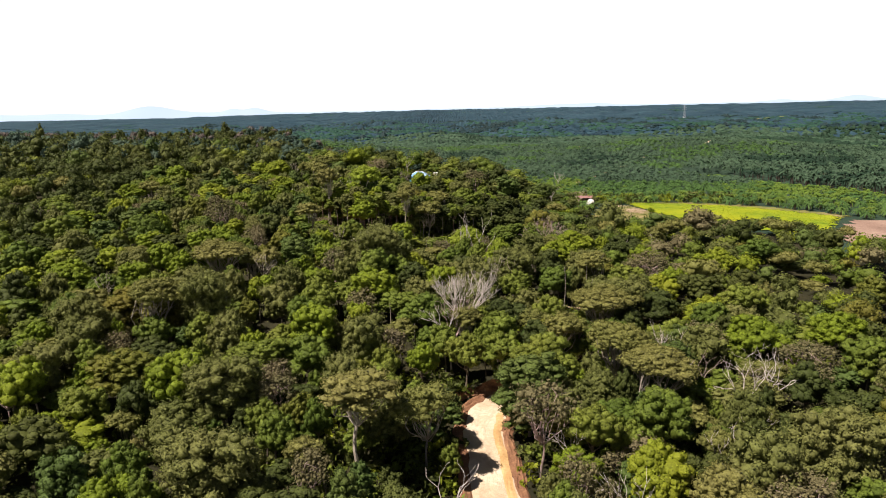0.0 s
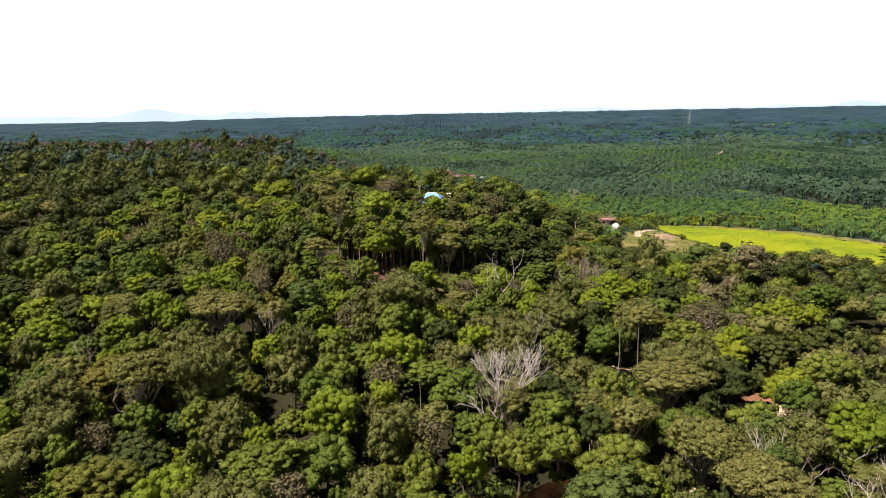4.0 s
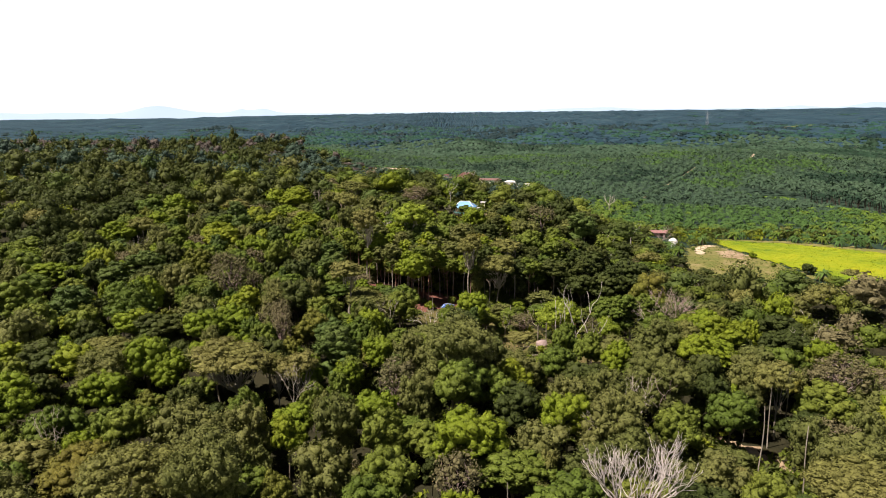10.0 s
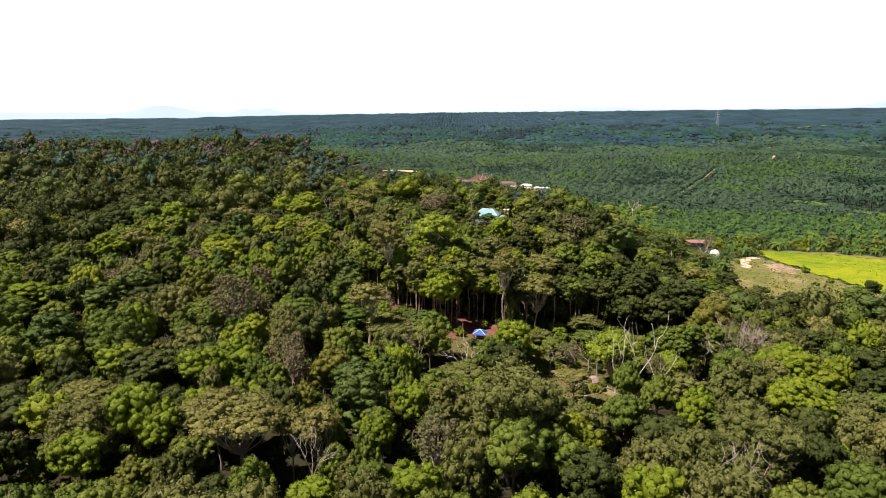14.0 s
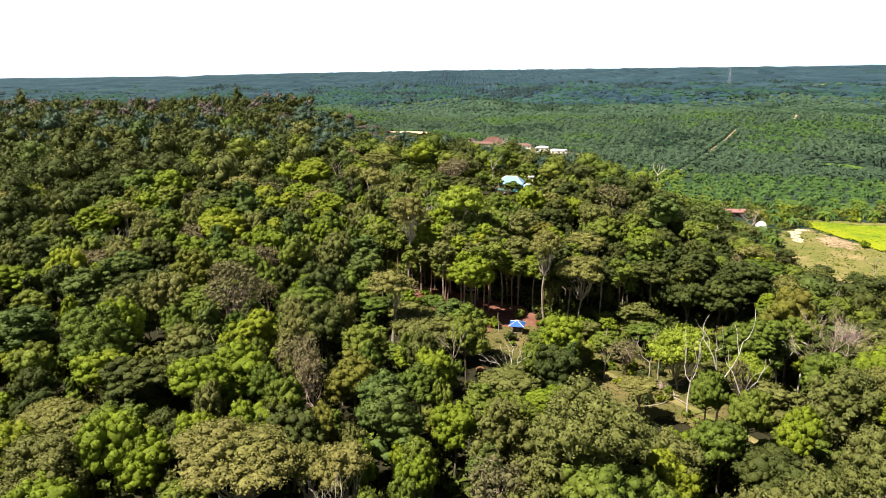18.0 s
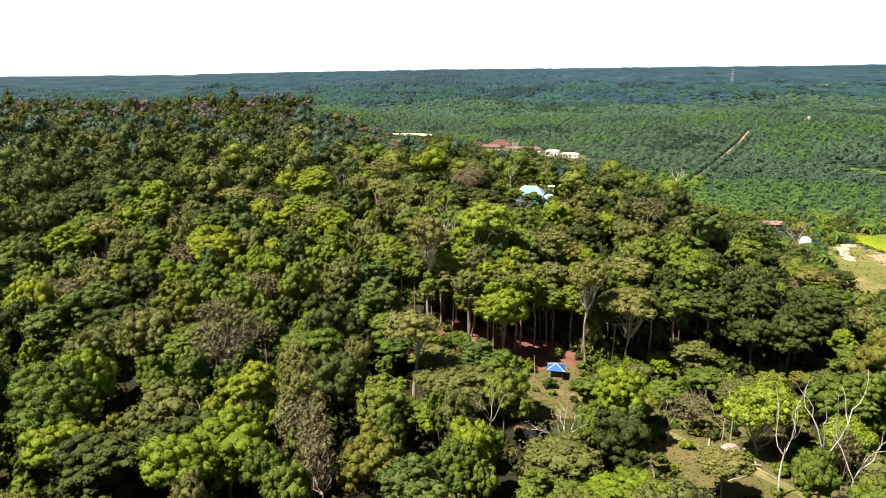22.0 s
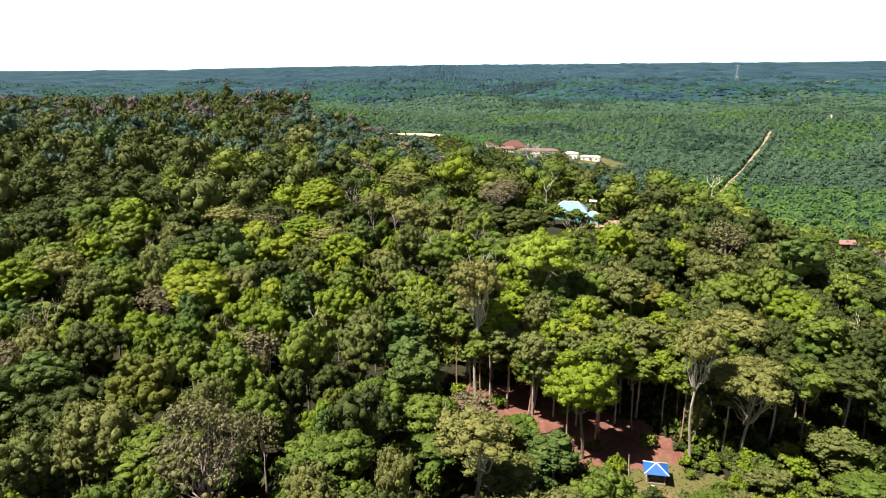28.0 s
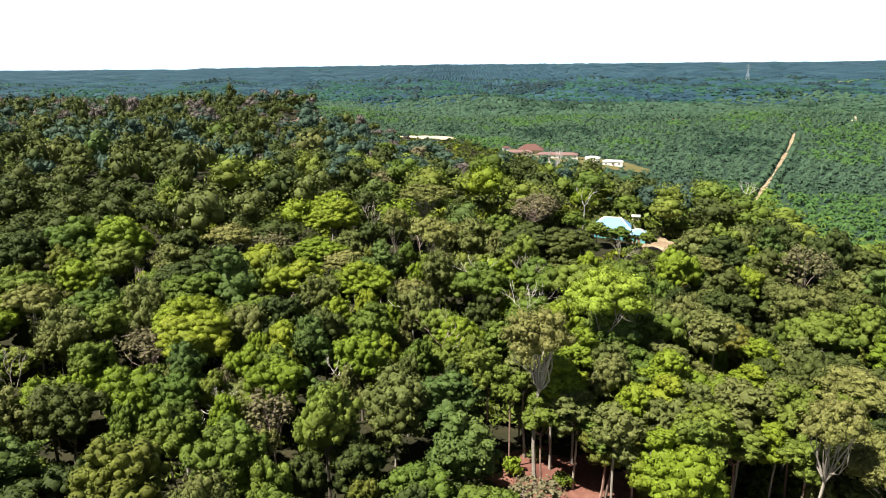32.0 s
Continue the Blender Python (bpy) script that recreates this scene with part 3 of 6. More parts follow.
strip("dirt_road", ROAD, (-4.0, 4.0), M["sand"], "pale sandy dirt road with orange ruts", "road", 0.2, (0.0, 0.14, 0.03, 0.12, 0.03, 0.14, 0.0), 13)
strip("verge", ROAD[:6], (3.7, 6.6), M["clay"], "eroded orange clay bank beside the dirt road", "bank", 0.12, (0.0, 0.15, 0.35, 0.3, -0.3), 9, 5, 0.03)
strip("road_edge", ROAD[:6], (2.2, 3.9), M["ochre_sand"], "worn orange sand along the dirt road's edge", "road", 0.30, (0.0, 0.12, 0.02), 6, 11, 0.05)
strip("verge", ROAD[:6], (-6.2, -3.7), M["clay"], "reddish clay bank with debris beside the dirt road", "bank", 0.1, (0.3, 0.5, 0.35, 0.2, 0.0), 7, 8, 0.03)
strip("earth_mound", [(-1, 148), (4, 156), (14, 161), (24, 164)], (-1.6, 1.6), M["clay"], "reddish-brown earth heap at the road bend", "bank", 0.1, (0.0, 1.2, 1.7, 1.0, 0.0), 7, 9)
draped("road_cut", ROAD_CUT, M["cut"], "pale ochre road cut between trees", "bare ground", 0.34, 0.8, 0.9, 0.5, 3)
draped("road_end", ROAD_END, M["sand"], "bare pale sand with pinkish ruts at the road's end", "bare ground", 0.36, 0.8, 0.9, 0.5, 5)
draped("clay_heap", [(60, 178), (58, 186), (63, 192), (68, 188), (67, 180)], M["clay"], "pinkish-brown clay heap beside pale sand", "bank", 0.6, 0.8, 0.8, 0.9, 7)
draped("clay_heap", [(66, 203), (68, 208), (76, 212), (84, 208), (82, 203), (74, 205)], M["clay"], "pinkish-brown clay heap beside pale sand", "bank", 0.5, 0.8, 0.8, 1.0, 8)
draped("bare_patch", [(14, 312), (17, 317), (22, 316), (21, 310)], M["clay"], "pinkish bare soil among shrubs", "bare ground", 0.4, 0.7, 0.8, 0.2, 9)
strip("track", TRACK, (-1.0, 1.0), M["dry"], "narrow dry grass track to the clearing", "track", 0.3, None, 6, 4, 0.35)
strip("plantation_road", PALM_ROAD, (-1.25, 1.25), M["cut"], "pale dirt road through oil palm rows", "road", 0.3, None, 6, 6, 0.5)
strip("hill_road", HILL_ROAD, (-2.5, 2.5), M["sand"], "pale dirt road climbing a palm-covered rise", "road", 0.6, None, 6, 7)


def far_hills():
    """Ranges on the horizon, their haze painted as pale blue colour and a faint glow."""
    m = bpy.data.materials.new("haze_blue")
    m.use_nodes = True
    b = m.node_tree.nodes["Principled BSDF"]
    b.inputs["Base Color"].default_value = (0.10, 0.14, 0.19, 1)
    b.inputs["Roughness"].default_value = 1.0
    # The glow stands for haze in front of the mountains; nothing there shines.
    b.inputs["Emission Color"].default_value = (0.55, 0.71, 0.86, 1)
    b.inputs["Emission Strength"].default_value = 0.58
    x = np.linspace(-3300, 3300, 500)
    h = 1.5 + 1.5 * np.sin(x / 260) + 1.0 * np.sin(x / 97)
    for cx, w, a in [(-3000, 260, 42), (-2520, 230, 38), (-1930, 190, 88), (-1800, 320, 26), (-1370, 60, 36), (-1220, 75, 44), (-1300, 200, 18), (900, 330, 24), (1050, 120, 12), (2280, 110, 26), (2780, 150, 60)]:
        h = h + a * np.exp(-((x - cx) / w) ** 2)
    y = 4830 + 0 * x
    # The 26 m foot shows as a thin strip of haze along the horizon.
    top = np.stack([x, y, 26 + 0.53 * h], 1)
    bot = np.stack([x, y - 60, -20 + 0 * x], 1)
    n = len(x)
    i = np.arange(n - 1)
    f = np.stack([n + i, n + i + 1, i + 1, i], 1)
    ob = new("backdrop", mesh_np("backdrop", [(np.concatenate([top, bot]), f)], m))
    tagged(ob, "mountain ranges turned pale blue by haze on the far horizon", "mountains", kind="structure")


far_hills()


# ---- trees ----
def tree_shape(rng, sp):
    """Trunk and crown meshes of one tree of a species, standing at the origin."""
    R, half, H = sp["r"], sp["half"], sp["h"]
    mid = H - half * 0.95
    cr, lobes = crown(rng, R, half, sp["lobes"], sp["subs"], sp["leaves"], sp["size"], *[sp[k] for k in ("low", "lobe_r", "fuzz", "flat", "core", "width", "taper", "inner")])
    cr = [(v + np.array([0, 0, mid]), f) for v, f in cr]
    t = sp["trunk"]
    fork = np.array([rng.normal() * R * 0.08, rng.normal() * R * 0.08, mid - half * sp["fork"]])
    wood = [tube(wander(rng, (0, 0, -1.0), fork, sp["bend"], 6), [t * 1.7, t * 1.15, t, t * 0.95, t * 0.9, t * 0.85], 6)]
    order = np.argsort(-lobes[:, 2])
    for i in order[: sp["limbs"]]:
        end = lobes[i] * 1.12 + np.array([0, 0, mid])
        pts = wander(rng, fork - np.array([0, 0, 0.3]), end, 0.12, 5)
        wood.append(tube(pts, np.linspace(t * 0.58, t * 0.16, 5), 4))
        if sp["core"] < 0.76:
            for k in (2, 3):
                tip = pts[k] + (end - pts[k]) * 0.7 + rng.normal(size=3) * R * 0.16
                wood.append(tube([pts[k], (pts[k] + tip) / 2 + rng.normal(size=3) * 0.15, tip], [t * 0.3, t * 0.22, t * 0.1], 3))
    return mesh_np("trunk", wood, M[sp["bark"]]), mesh_np("crown", cr, M[sp["leaf"]], True)


def species(leaf, label, r=5.6, half=5.6, h=16, lobes=9, subs=15, leaves=1500, size=0.46, low=-0.5, lobe_r=0.46, fuzz=0.06, flat=0.85, core=0.92, width=0.62, taper=0.0, trunk=0.24, bark="bark", limbs=6, fork=0.6, bend=0.03, n=3, inner=0.86):
    return dict(inner=inner, leaf=leaf, label=label, r=r, half=half, h=h, lobes=lobes, subs=subs, leaves=leaves, size=size, low=low, lobe_r=lobe_r, fuzz=fuzz, flat=flat, core=core, width=width, taper=taper, trunk=trunk, bark=bark, limbs=limbs, fork=fork, bend=bend, n=n)


SPECIES = {
    "broadleaf_tree": species("green", "green broadleaf forest tree with a lumpy rounded crown", n=4),
    "lime_green": species("lime", "tall forest tree with a bright lime-green domed crown", half=5.2, lobes=11, subs=16, leaves=1700, size=0.40, trunk=0.26),
    "dark_tree": species("dark", "dense dark green forest tree", r=5.2, h=15, lobes=8, subs=14),
    "teal_tree": species("teal", "blue-green forest tree with drooping leafy tiers", r=5.2, half=6.6, h=17, lobes=12, subs=12, flat=0.62, fuzz=0.14, size=0.55, low=-0.8, taper=0.35, trunk=0.25, bark="bark_white", n=2),
    "olive_green": species("olive", "grey-olive forest tree with a soft feathery crown", r=5.2, half=6.4, lobes=12, subs=12, leaves=2300, size=0.44, low=-0.85, lobe_r=0.40, fuzz=0.22, flat=1.1, core=0.78, trunk=0.2, bark="bark_white"),
    "pale_tree": species("pale", "pale spreading tree with white limbs showing under thin leaves", half=3.6, h=17, lobes=16, subs=9, leaves=1700, size=0.42, low=-0.05, lobe_r=0.34, fuzz=0.12, flat=0.6, core=0.75, trunk=0.22, bark="bark_white", limbs=17, fork=1.9),
    "tall_pale": species("pale", "tall pale tree with white forked limbs under a thin crown", half=4.6, h=27, lobes=17, subs=8, leaves=1700, size=0.44, low=-0.2, lobe_r=0.34, fuzz=0.12, flat=0.7, core=0.75, trunk=0.3, bark="bark_white", limbs=15, fork=1.7, n=2),
    "brown_tree": species("brown", "half-bare tree with thin brownish leaves", r=4.6, half=4.4, h=15, lobes=18, subs=7, leaves=950, size=0.40, low=-0.5, lobe_r=0.30, fuzz=0.22, flat=0.9, core=0.5, trunk=0.18, bark="twig", limbs=18, fork=1.1, n=2),
    "ochre": species("orange", "forest tree with an ochre-tinged domed crown", n=2, size=0.42),
}
NAMES = {"tall_pale": "tall_pale_tree", "lime_green": "lime_green_tree", "olive_green": "olive_green_tree", "ochre": "ochre_tree"}
GROUPS = "trees of the forest"

TEMPLATES, MID, FARSET, FARTHER, BIG = {}, {}, {}, {}, {}


def template(kind, sp, trunk, top):
    root = new(NAMES.get(kind, kind))
    tagged(root, sp["label"], "tree", GROUPS)
    part("trunk", trunk, root)
    part("crown", top, root)
    return root


def raw_crown(rng, sp, lobes, subs, leaves, size):
    """A plain crown for far trees as one array of vertices and one of triangles."""
    c, _ = crown(rng, sp["r"], sp["half"], lobes, subs, leaves, size, max(sp["low"], -0.3), sp["lobe_r"] * math.sqrt(sp["lobes"] / lobes) * 0.95, sp["fuzz"], sp["flat"], max(sp["core"], 0.75), 0.75, sp["taper"], 0.92, True)
    mid = sp["h"] - sp["half"] * 0.95
    v, ft, off = [], [], 0
    for a, f in c:
        v.append(a + np.array([0, 0, mid]))
        for t in ([f] if f.shape[1] == 3 else [f[:, [0, 1, 2]], f[:, [0, 2, 3]]]):
            ft.append(t + off)
        off += len(a)
    return np.concatenate(v), np.concatenate(ft)


for s_i, (kind, sp) in enumerate(SPECIES.items()):
    rng = np.random.default_rng(100 + s_i)
    TEMPLATES[kind] = [tree_shape(rng, sp) for _ in range(sp["n"])]
    hi = dict(sp, lobes=int(sp["lobes"] * 1.5), subs=int(sp["subs"] * 1.5), inner=0.74, leaves=int(sp["leaves"] * 2.8), size=sp["size"] * 0.72, lobe_r=sp["lobe_r"] * 0.86, limbs=int(sp["limbs"] * 1.4))
    BIG[kind] = [tree_shape(rng, hi) for _ in range(2)]
    lo = dict(sp, subs=max(7, int(sp["subs"] * 0.75)), leaves=int(sp["leaves"] * 0.6), size=sp["size"] * 1.2, limbs=5)
    MID[kind] = [tree_shape(rng, lo) for _ in range(3)]
    FARSET[kind] = [raw_crown(rng, sp, 8, 9, 370, 0.78) for _ in range(4)]
    FARTHER[kind] = [raw_crown(rng, sp, 5, 7, 92, 1.25) for _ in range(4)]

made_roots = {}


def plant(kind, x, y, scale, tall, turn, near=True, variant=0):
    sp = SPECIES[kind]
    big = near and scale > 1.28
    pool = BIG[kind] if big else TEMPLATES[kind] if near else MID[kind]
    k = (kind, near, big, variant % len(pool))
    m = pose(x, y, gz(x, y) - 0.1, 0, 0, math.degrees(turn)) @ Matrix.Diagonal((scale * (0.9 + 0.2 * math.sin(x * 7 + y) ** 2), scale * (0.9 + 0.2 * math.cos(x * 3 + y * 5) ** 2), tall, 1))
    if k not in made_roots:
        root = template(kind, sp, *pool[k[3]])
        root.matrix_basis = m
        made_roots[k] = root
        return root
    made = copy_thing(made_roots[k], Matrix.Identity(4))
    made.matrix_basis = m
    return made


# trees that stand out: place, crown radius, height
LANDMARKS = {}
LANDMARKS["broadleaf_tree"] = []
LANDMARKS["broadleaf_tree"] += [(-22, 455, 3.6, 8), (-14, 457, 3.4, 6.5), (-6, 455, 3.0, 6), (-27, 463, 4, 9), (12, 474, 3.4, 7)]  # before the blue house
LANDMARKS["broadleaf_tree"] += [(-52, 107, 4.3, 15), (27, 119, 5.3, 16), (-34, 124, 3.5, 14), (41, 124, 6.3, 17), (-24, 125, 2.7, 14), (34, 130, 6, 12), (-12, 141, 5, 14), (22, 148, 8.2, 18), (-13, 149, 3.8, 15), (-31, 152, 5.9, 16), (-56, 153, 3.8, 15), (99, 157, 6.2, 17), (0, 164, 4.3, 15), (41, 167, 5.8, 16), (10, 168, 3.3, 14), (-71, 169, 4.7, 15), (-59, 169, 5.2, 16)]  # by the dirt road
LANDMARKS["broadleaf_tree"] += [(-37, 181, 5.4, 16), (-6, 182, 7, 17), (71, 182, 6.2, 17), (-100, 185, 6.2, 17), (86, 197, 7.6, 18), (-36, 205, 5, 16), (-16, 207, 3.4, 14), (-101, 207, 5.9, 16), (-86, 208, 4.9, 16), (22, 211, 5.1, 16), (35, 218, 5.5, 16), (-14, 228, 5.4, 16), (3, 245, 4.7, 15), (-99, 246, 5.4, 16), (-72, 256, 4.2, 15), (13, 257, 4.8, 15)]  # before the clearing
LANDMARKS["broadleaf_tree"] += [(-76, 261, 3.7, 15), (-48, 262, 4.3, 15), (120, 264, 8.2, 18), (8, 265, 4.2, 15), (-126, 270, 5.6, 16), (-82, 275, 3.6, 14), (-60, 278, 5.2, 16), (-24, 278, 3.7, 15), (-38, 287, 5.2, 16), (27, 289, 7.2, 17), (-105, 292, 4.3, 15), (37, 294, 6.9, 17), (-12, 297, 5.2, 8), (-39, 299, 5.9, 15), (28, 302, 4, 8), (-3, 304, 4, 8), (-19, 308, 3.4, 6), (-102, 308, 8.6, 14), (-91, 316, 4.5, 15), (46, 318, 7.4, 11), (-63, 323, 5, 12), (63, 326, 8, 12)]  # round the clearing
LANDMARKS["broadleaf_tree"] += [(-99, 329, 6.2, 17), (-115, 330, 4.7, 15)]  # round the clearing
LANDMARKS["broadleaf_tree"] += [(17, 347, 8.2, 18), (38, 347, 6, 10), (-114, 348, 4.5, 15), (-188, 348, 9, 17), (-56, 353, 3.7, 15), (21, 357, 5.3, 16), (-134, 361, 4.6, 15), (-74, 362, 3.9, 15), (58, 362, 8.2, 11), (-83, 376, 5.6, 16), (-139, 377, 5.9, 16), (11, 381, 7, 17), (-147, 387, 6.3, 15), (-125, 388, 7.6, 18), (-163, 388, 8.2, 18), (-60, 397, 6.3, 17), (-24, 404, 5.4, 16), (51, 405, 8.2, 11), (-153, 413, 6.5, 17), (65, 447, 8.2, 11), (-158, 464, 6, 19), (-105, 648, 8, 16)]  # behind the clearing
LANDMARKS["pale_tree"] = []
LANDMARKS["pale_tree"] += [(-4, 122, 6.4, 18), (44, 140, 8.2, 19), (29, 167, 5.1, 17), (33, 176, 6, 13)]  # by the dirt road
LANDMARKS["pale_tree"] += [(42, 184, 8.2, 19), (-72, 229, 8.8, 20), (-58, 231, 5, 17), (-63, 232, 3.9, 16), (-79, 238, 6, 16), (-108, 246, 7.7, 15)]  # before the clearing
LANDMARKS["pale_tree"] += [(-6, 328, 7.9, 20)]  # round the clearing
LANDMARKS["pale_tree"] += [(-75, 465, 9, 18)]  # behind the clearing
LANDMARKS["tall_pale"] = []
LANDMARKS["tall_pale"] += [(-15, 116, 7.1, 23), (72, 152, 5.8, 12)]  # by the dirt road
LANDMARKS["tall_pale"] += [(-56, 301, 6.6, 21), (-16, 326, 4.7, 27)]  # round the clearing
LANDMARKS["tall_pale"] += [(-54, 341, 5.3, 31), (-2, 345, 6, 22), (8, 448, 4, 9)]  # behind the clearing
LANDMARKS["olive_green"] = []
LANDMARKS["olive_green"] += [(-37, 102, 7.9, 19), (51, 105, 6.3, 18), (66, 111, 7.8, 19), (57, 127, 4.2, 16), (-44, 134, 7.1, 18), (-88, 145, 6.4, 18), (61, 162, 5.8, 17), (-19, 163, 5.1, 17), (-88, 163, 6, 17), (-93, 176, 7.5, 19), (-62, 179, 6.9, 23)]  # by the dirt road
LANDMARKS["olive_green"] += [(-45, 191, 5.1, 17), (47, 192, 8.8, 19), (-67, 193, 7, 18), (23, 193, 5.4, 15), (-73, 204, 6.2, 18), (-63, 206, 4.7, 16), (47, 208, 4.8, 16), (-46, 209, 5, 17), (-31, 221, 3.9, 16), (1, 225, 5.1, 15), (10, 227, 4.8, 16), (23, 229, 7.5, 18), (-103, 233, 7.1, 17), (-22, 234, 8.8, 24), (25, 239, 5.4, 17), (48, 239, 5.6, 17), (-7, 240, 5.7, 15), (-14, 244, 5.8, 17), (-34, 246, 4.7, 16), (-22, 248, 5, 17), (-85, 253, 3.4, 15)]  # before the clearing
LANDMARKS["olive_green"] += [(32, 261, 6.2, 18), (-48, 278, 3.9, 16), (-98, 278, 6.2, 15), (-75, 281, 4.9, 16), (-78, 295, 3.9, 16), (-121, 299, 5.4, 17), (-68, 301, 3.1, 15), (12, 305, 4, 8), (-113, 309, 5, 17), (-118, 311, 4, 16), (-99, 316, 4.9, 17), (94, 316, 8.2, 12), (-6, 317, 3, 5.5), (-138, 339, 5.1, 17)]  # round the clearing
LANDMARKS["olive_green"] += [(-77, 345, 5.9, 17), (-45, 359, 4.4, 16), (-144, 370, 6.1, 18), (-109, 375, 4.4, 16), (-74, 385, 4.5, 16), (-15, 387, 4.7, 16), (11, 391, 7, 18), (-98, 392, 4.7, 16), (-70, 405, 5.3, 17), (-139, 564, 8, 18)]  # behind the clearing
LANDMARKS["brown_tree"] = []
LANDMARKS["brown_tree"] += [(21, 104, 3.8, 14), (-22, 106, 4, 14), (73, 110, 3.4, 13), (36, 116, 5, 11), (-34, 136, 3.9, 14), (-91, 140, 3.8, 14), (-36, 143, 3.7, 14), (83, 154, 8.2, 16), (-13, 164, 4.2, 14), (-79, 165, 3.5, 13)]  # by the dirt road
LANDMARKS["brown_tree"] += [(-23, 190, 5, 15), (72, 244, 8.2, 16), (83, 248, 5.5, 12)]  # before the clearing
LANDMARKS["brown_tree"] += [(-68, 261, 3.4, 17), (-70, 266, 3.2, 18), (-73, 275, 4.9, 15), (0, 297, 4, 8), (-147, 333, 7.5, 16)]  # round the clearing
LANDMARKS["brown_tree"] += [(-97, 344, 4, 14), (-127, 369, 4.7, 14), (-41, 460, 7, 15), (-141, 590, 6, 18)]  # behind the clearing
LANDMARKS["lime_green"] = []
LANDMARKS["lime_green"] += [(34, 104, 5.7, 16), (-5, 151, 4.3, 15), (-45, 160, 3.3, 14), (76, 167, 8.2, 18), (100, 174, 7.6, 18), (-22, 179, 3.7, 15)]  # by the dirt road
LANDMARKS["lime_green"] += [(73, 190, 5.4, 16), (-55, 206, 3.6, 14), (0, 214, 5.7, 16), (68, 215, 6.8, 15), (-117, 217, 8.2, 18), (75, 223, 5.6, 16), (-47, 233, 3.1, 14), (-9, 234, 4.1, 15), (-57, 236, 3.3, 14), (-89, 237, 4.7, 15), (-112, 238, 6.4, 17), (-84, 243, 4.4, 15), (-75, 245, 5, 16), (97, 245, 7.7, 18), (-41, 247, 3.9, 15), (19, 250, 4.2, 15), (42, 251, 7.4, 18), (73, 255, 5.4, 16)]  # before the clearing
LANDMARKS["lime_green"] += [(-110, 266, 6, 16), (51, 268, 8.2, 18), (43, 271, 5.4, 16), (49, 277, 7.1, 17), (-85, 286, 5.1, 16), (-17, 290, 5.5, 16), (-14, 303, 4.4, 8), (-80, 314, 3.7, 15), (-55, 319, 4.5, 10), (-165, 322, 9.4, 15), (-36, 325, 6.1, 19)]  # round the clearing
LANDMARKS["lime_green"] += [(-133, 344, 5.6, 16), (-122, 348, 5.7, 16), (-32, 350, 4, 15), (-23, 350, 7.1, 17), (-105, 359, 4, 15), (-99, 367, 4.9, 16), (-118, 368, 7, 17), (-66, 371, 5.4, 16), (24, 372, 7.3, 17), (-121, 376, 7.6, 18), (-164, 376, 8.2, 18), (-92, 381, 4.2, 15), (-88, 398, 7.3, 17), (-104, 399, 7.1, 17), (-156, 401, 6.5, 17), (4, 405, 5.4, 16), (-116, 414, 6.1, 16), (-102, 421, 8, 15), (-102, 447, 8, 18), (-105, 463, 8, 17)]  # behind the clearing
LANDMARKS["teal_tree"] = []
LANDMARKS["teal_tree"] += [(-36, 233, 3.9, 16), (-52, 248, 5.2, 17), (-54, 255, 5.5, 17)]  # before the clearing
LANDMARKS["teal_tree"] += [(-138, 287, 5.9, 17), (-97, 291, 3.9, 16), (-142, 295, 6, 14), (-137, 314, 5.9, 17), (-130, 323, 7.1, 18), (-66, 333, 6, 17)]  # round the clearing
LANDMARKS["teal_tree"] += [(-88, 345, 3.5, 15), (-68, 346, 5.8, 17)]  # behind the clearing
LANDMARKS["ochre"] = []
LANDMARKS["ochre"] += [(-68, 144, 7.5, 16)]  # by the dirt road
LANDMARKS["ochre"] += [(-68, 183, 5.7, 15), (-53, 186, 4, 14), (-75, 187, 7.6, 16), (-87, 191, 8.2, 16), (137, 218, 6.3, 16), (-64, 248, 4, 14)]  # before the clearing
LANDMARKS["ochre"] += [(-103, 271, 3.9, 14), (-79, 323, 3, 13), (-43, 339, 6, 15)]  # round the clearing
LANDMARKS["ochre"] += [(-12, 375, 6.2, 16)]  # behind the clearing
LANDMARKS["dark_tree"] = []
LANDMARKS["dark_tree"] += [(42, 107, 4.1, 14), (-71, 113, 6.4, 16), (-60, 131, 4.9, 15), (82, 131, 6, 15), (37, 139, 3.6, 14), (-54, 145, 4, 13), (-66, 155, 7.2, 14), (24, 169, 4.6, 14), (48, 179, 5.1, 15)]  # by the dirt road
LANDMARKS["dark_tree"] += [(18, 183, 6.1, 15), (56, 187, 4.2, 8), (60, 194, 6.4, 16), (79, 214, 7.8, 16), (-9, 219, 5, 15), (-81, 222, 4.2, 14), (98, 223, 7.1, 16), (35, 230, 5.2, 15), (8, 236, 5.8, 15), (-122, 241, 6.6, 16), (-116, 252, 4.7, 14)]  # before the clearing
LANDMARKS["dark_tree"] += [(67, 262, 7.4, 16), (-121, 262, 4.8, 15), (-101, 263, 7.4, 15), (-93, 267, 6.2, 16), (-156, 269, 9, 15), (-20, 273, 5, 15), (-92, 275, 3.3, 13), (72, 276, 8.2, 16), (43, 285, 5.8, 15), (-123, 287, 6.2, 16), (65, 301, 8, 14), (-125, 317, 5.7, 15), (-118, 323, 5.1, 15), (24, 327, 6, 15), (-88, 328, 2.8, 13), (34, 336, 6, 15), (-8, 338, 5, 17)]  # round the clearing
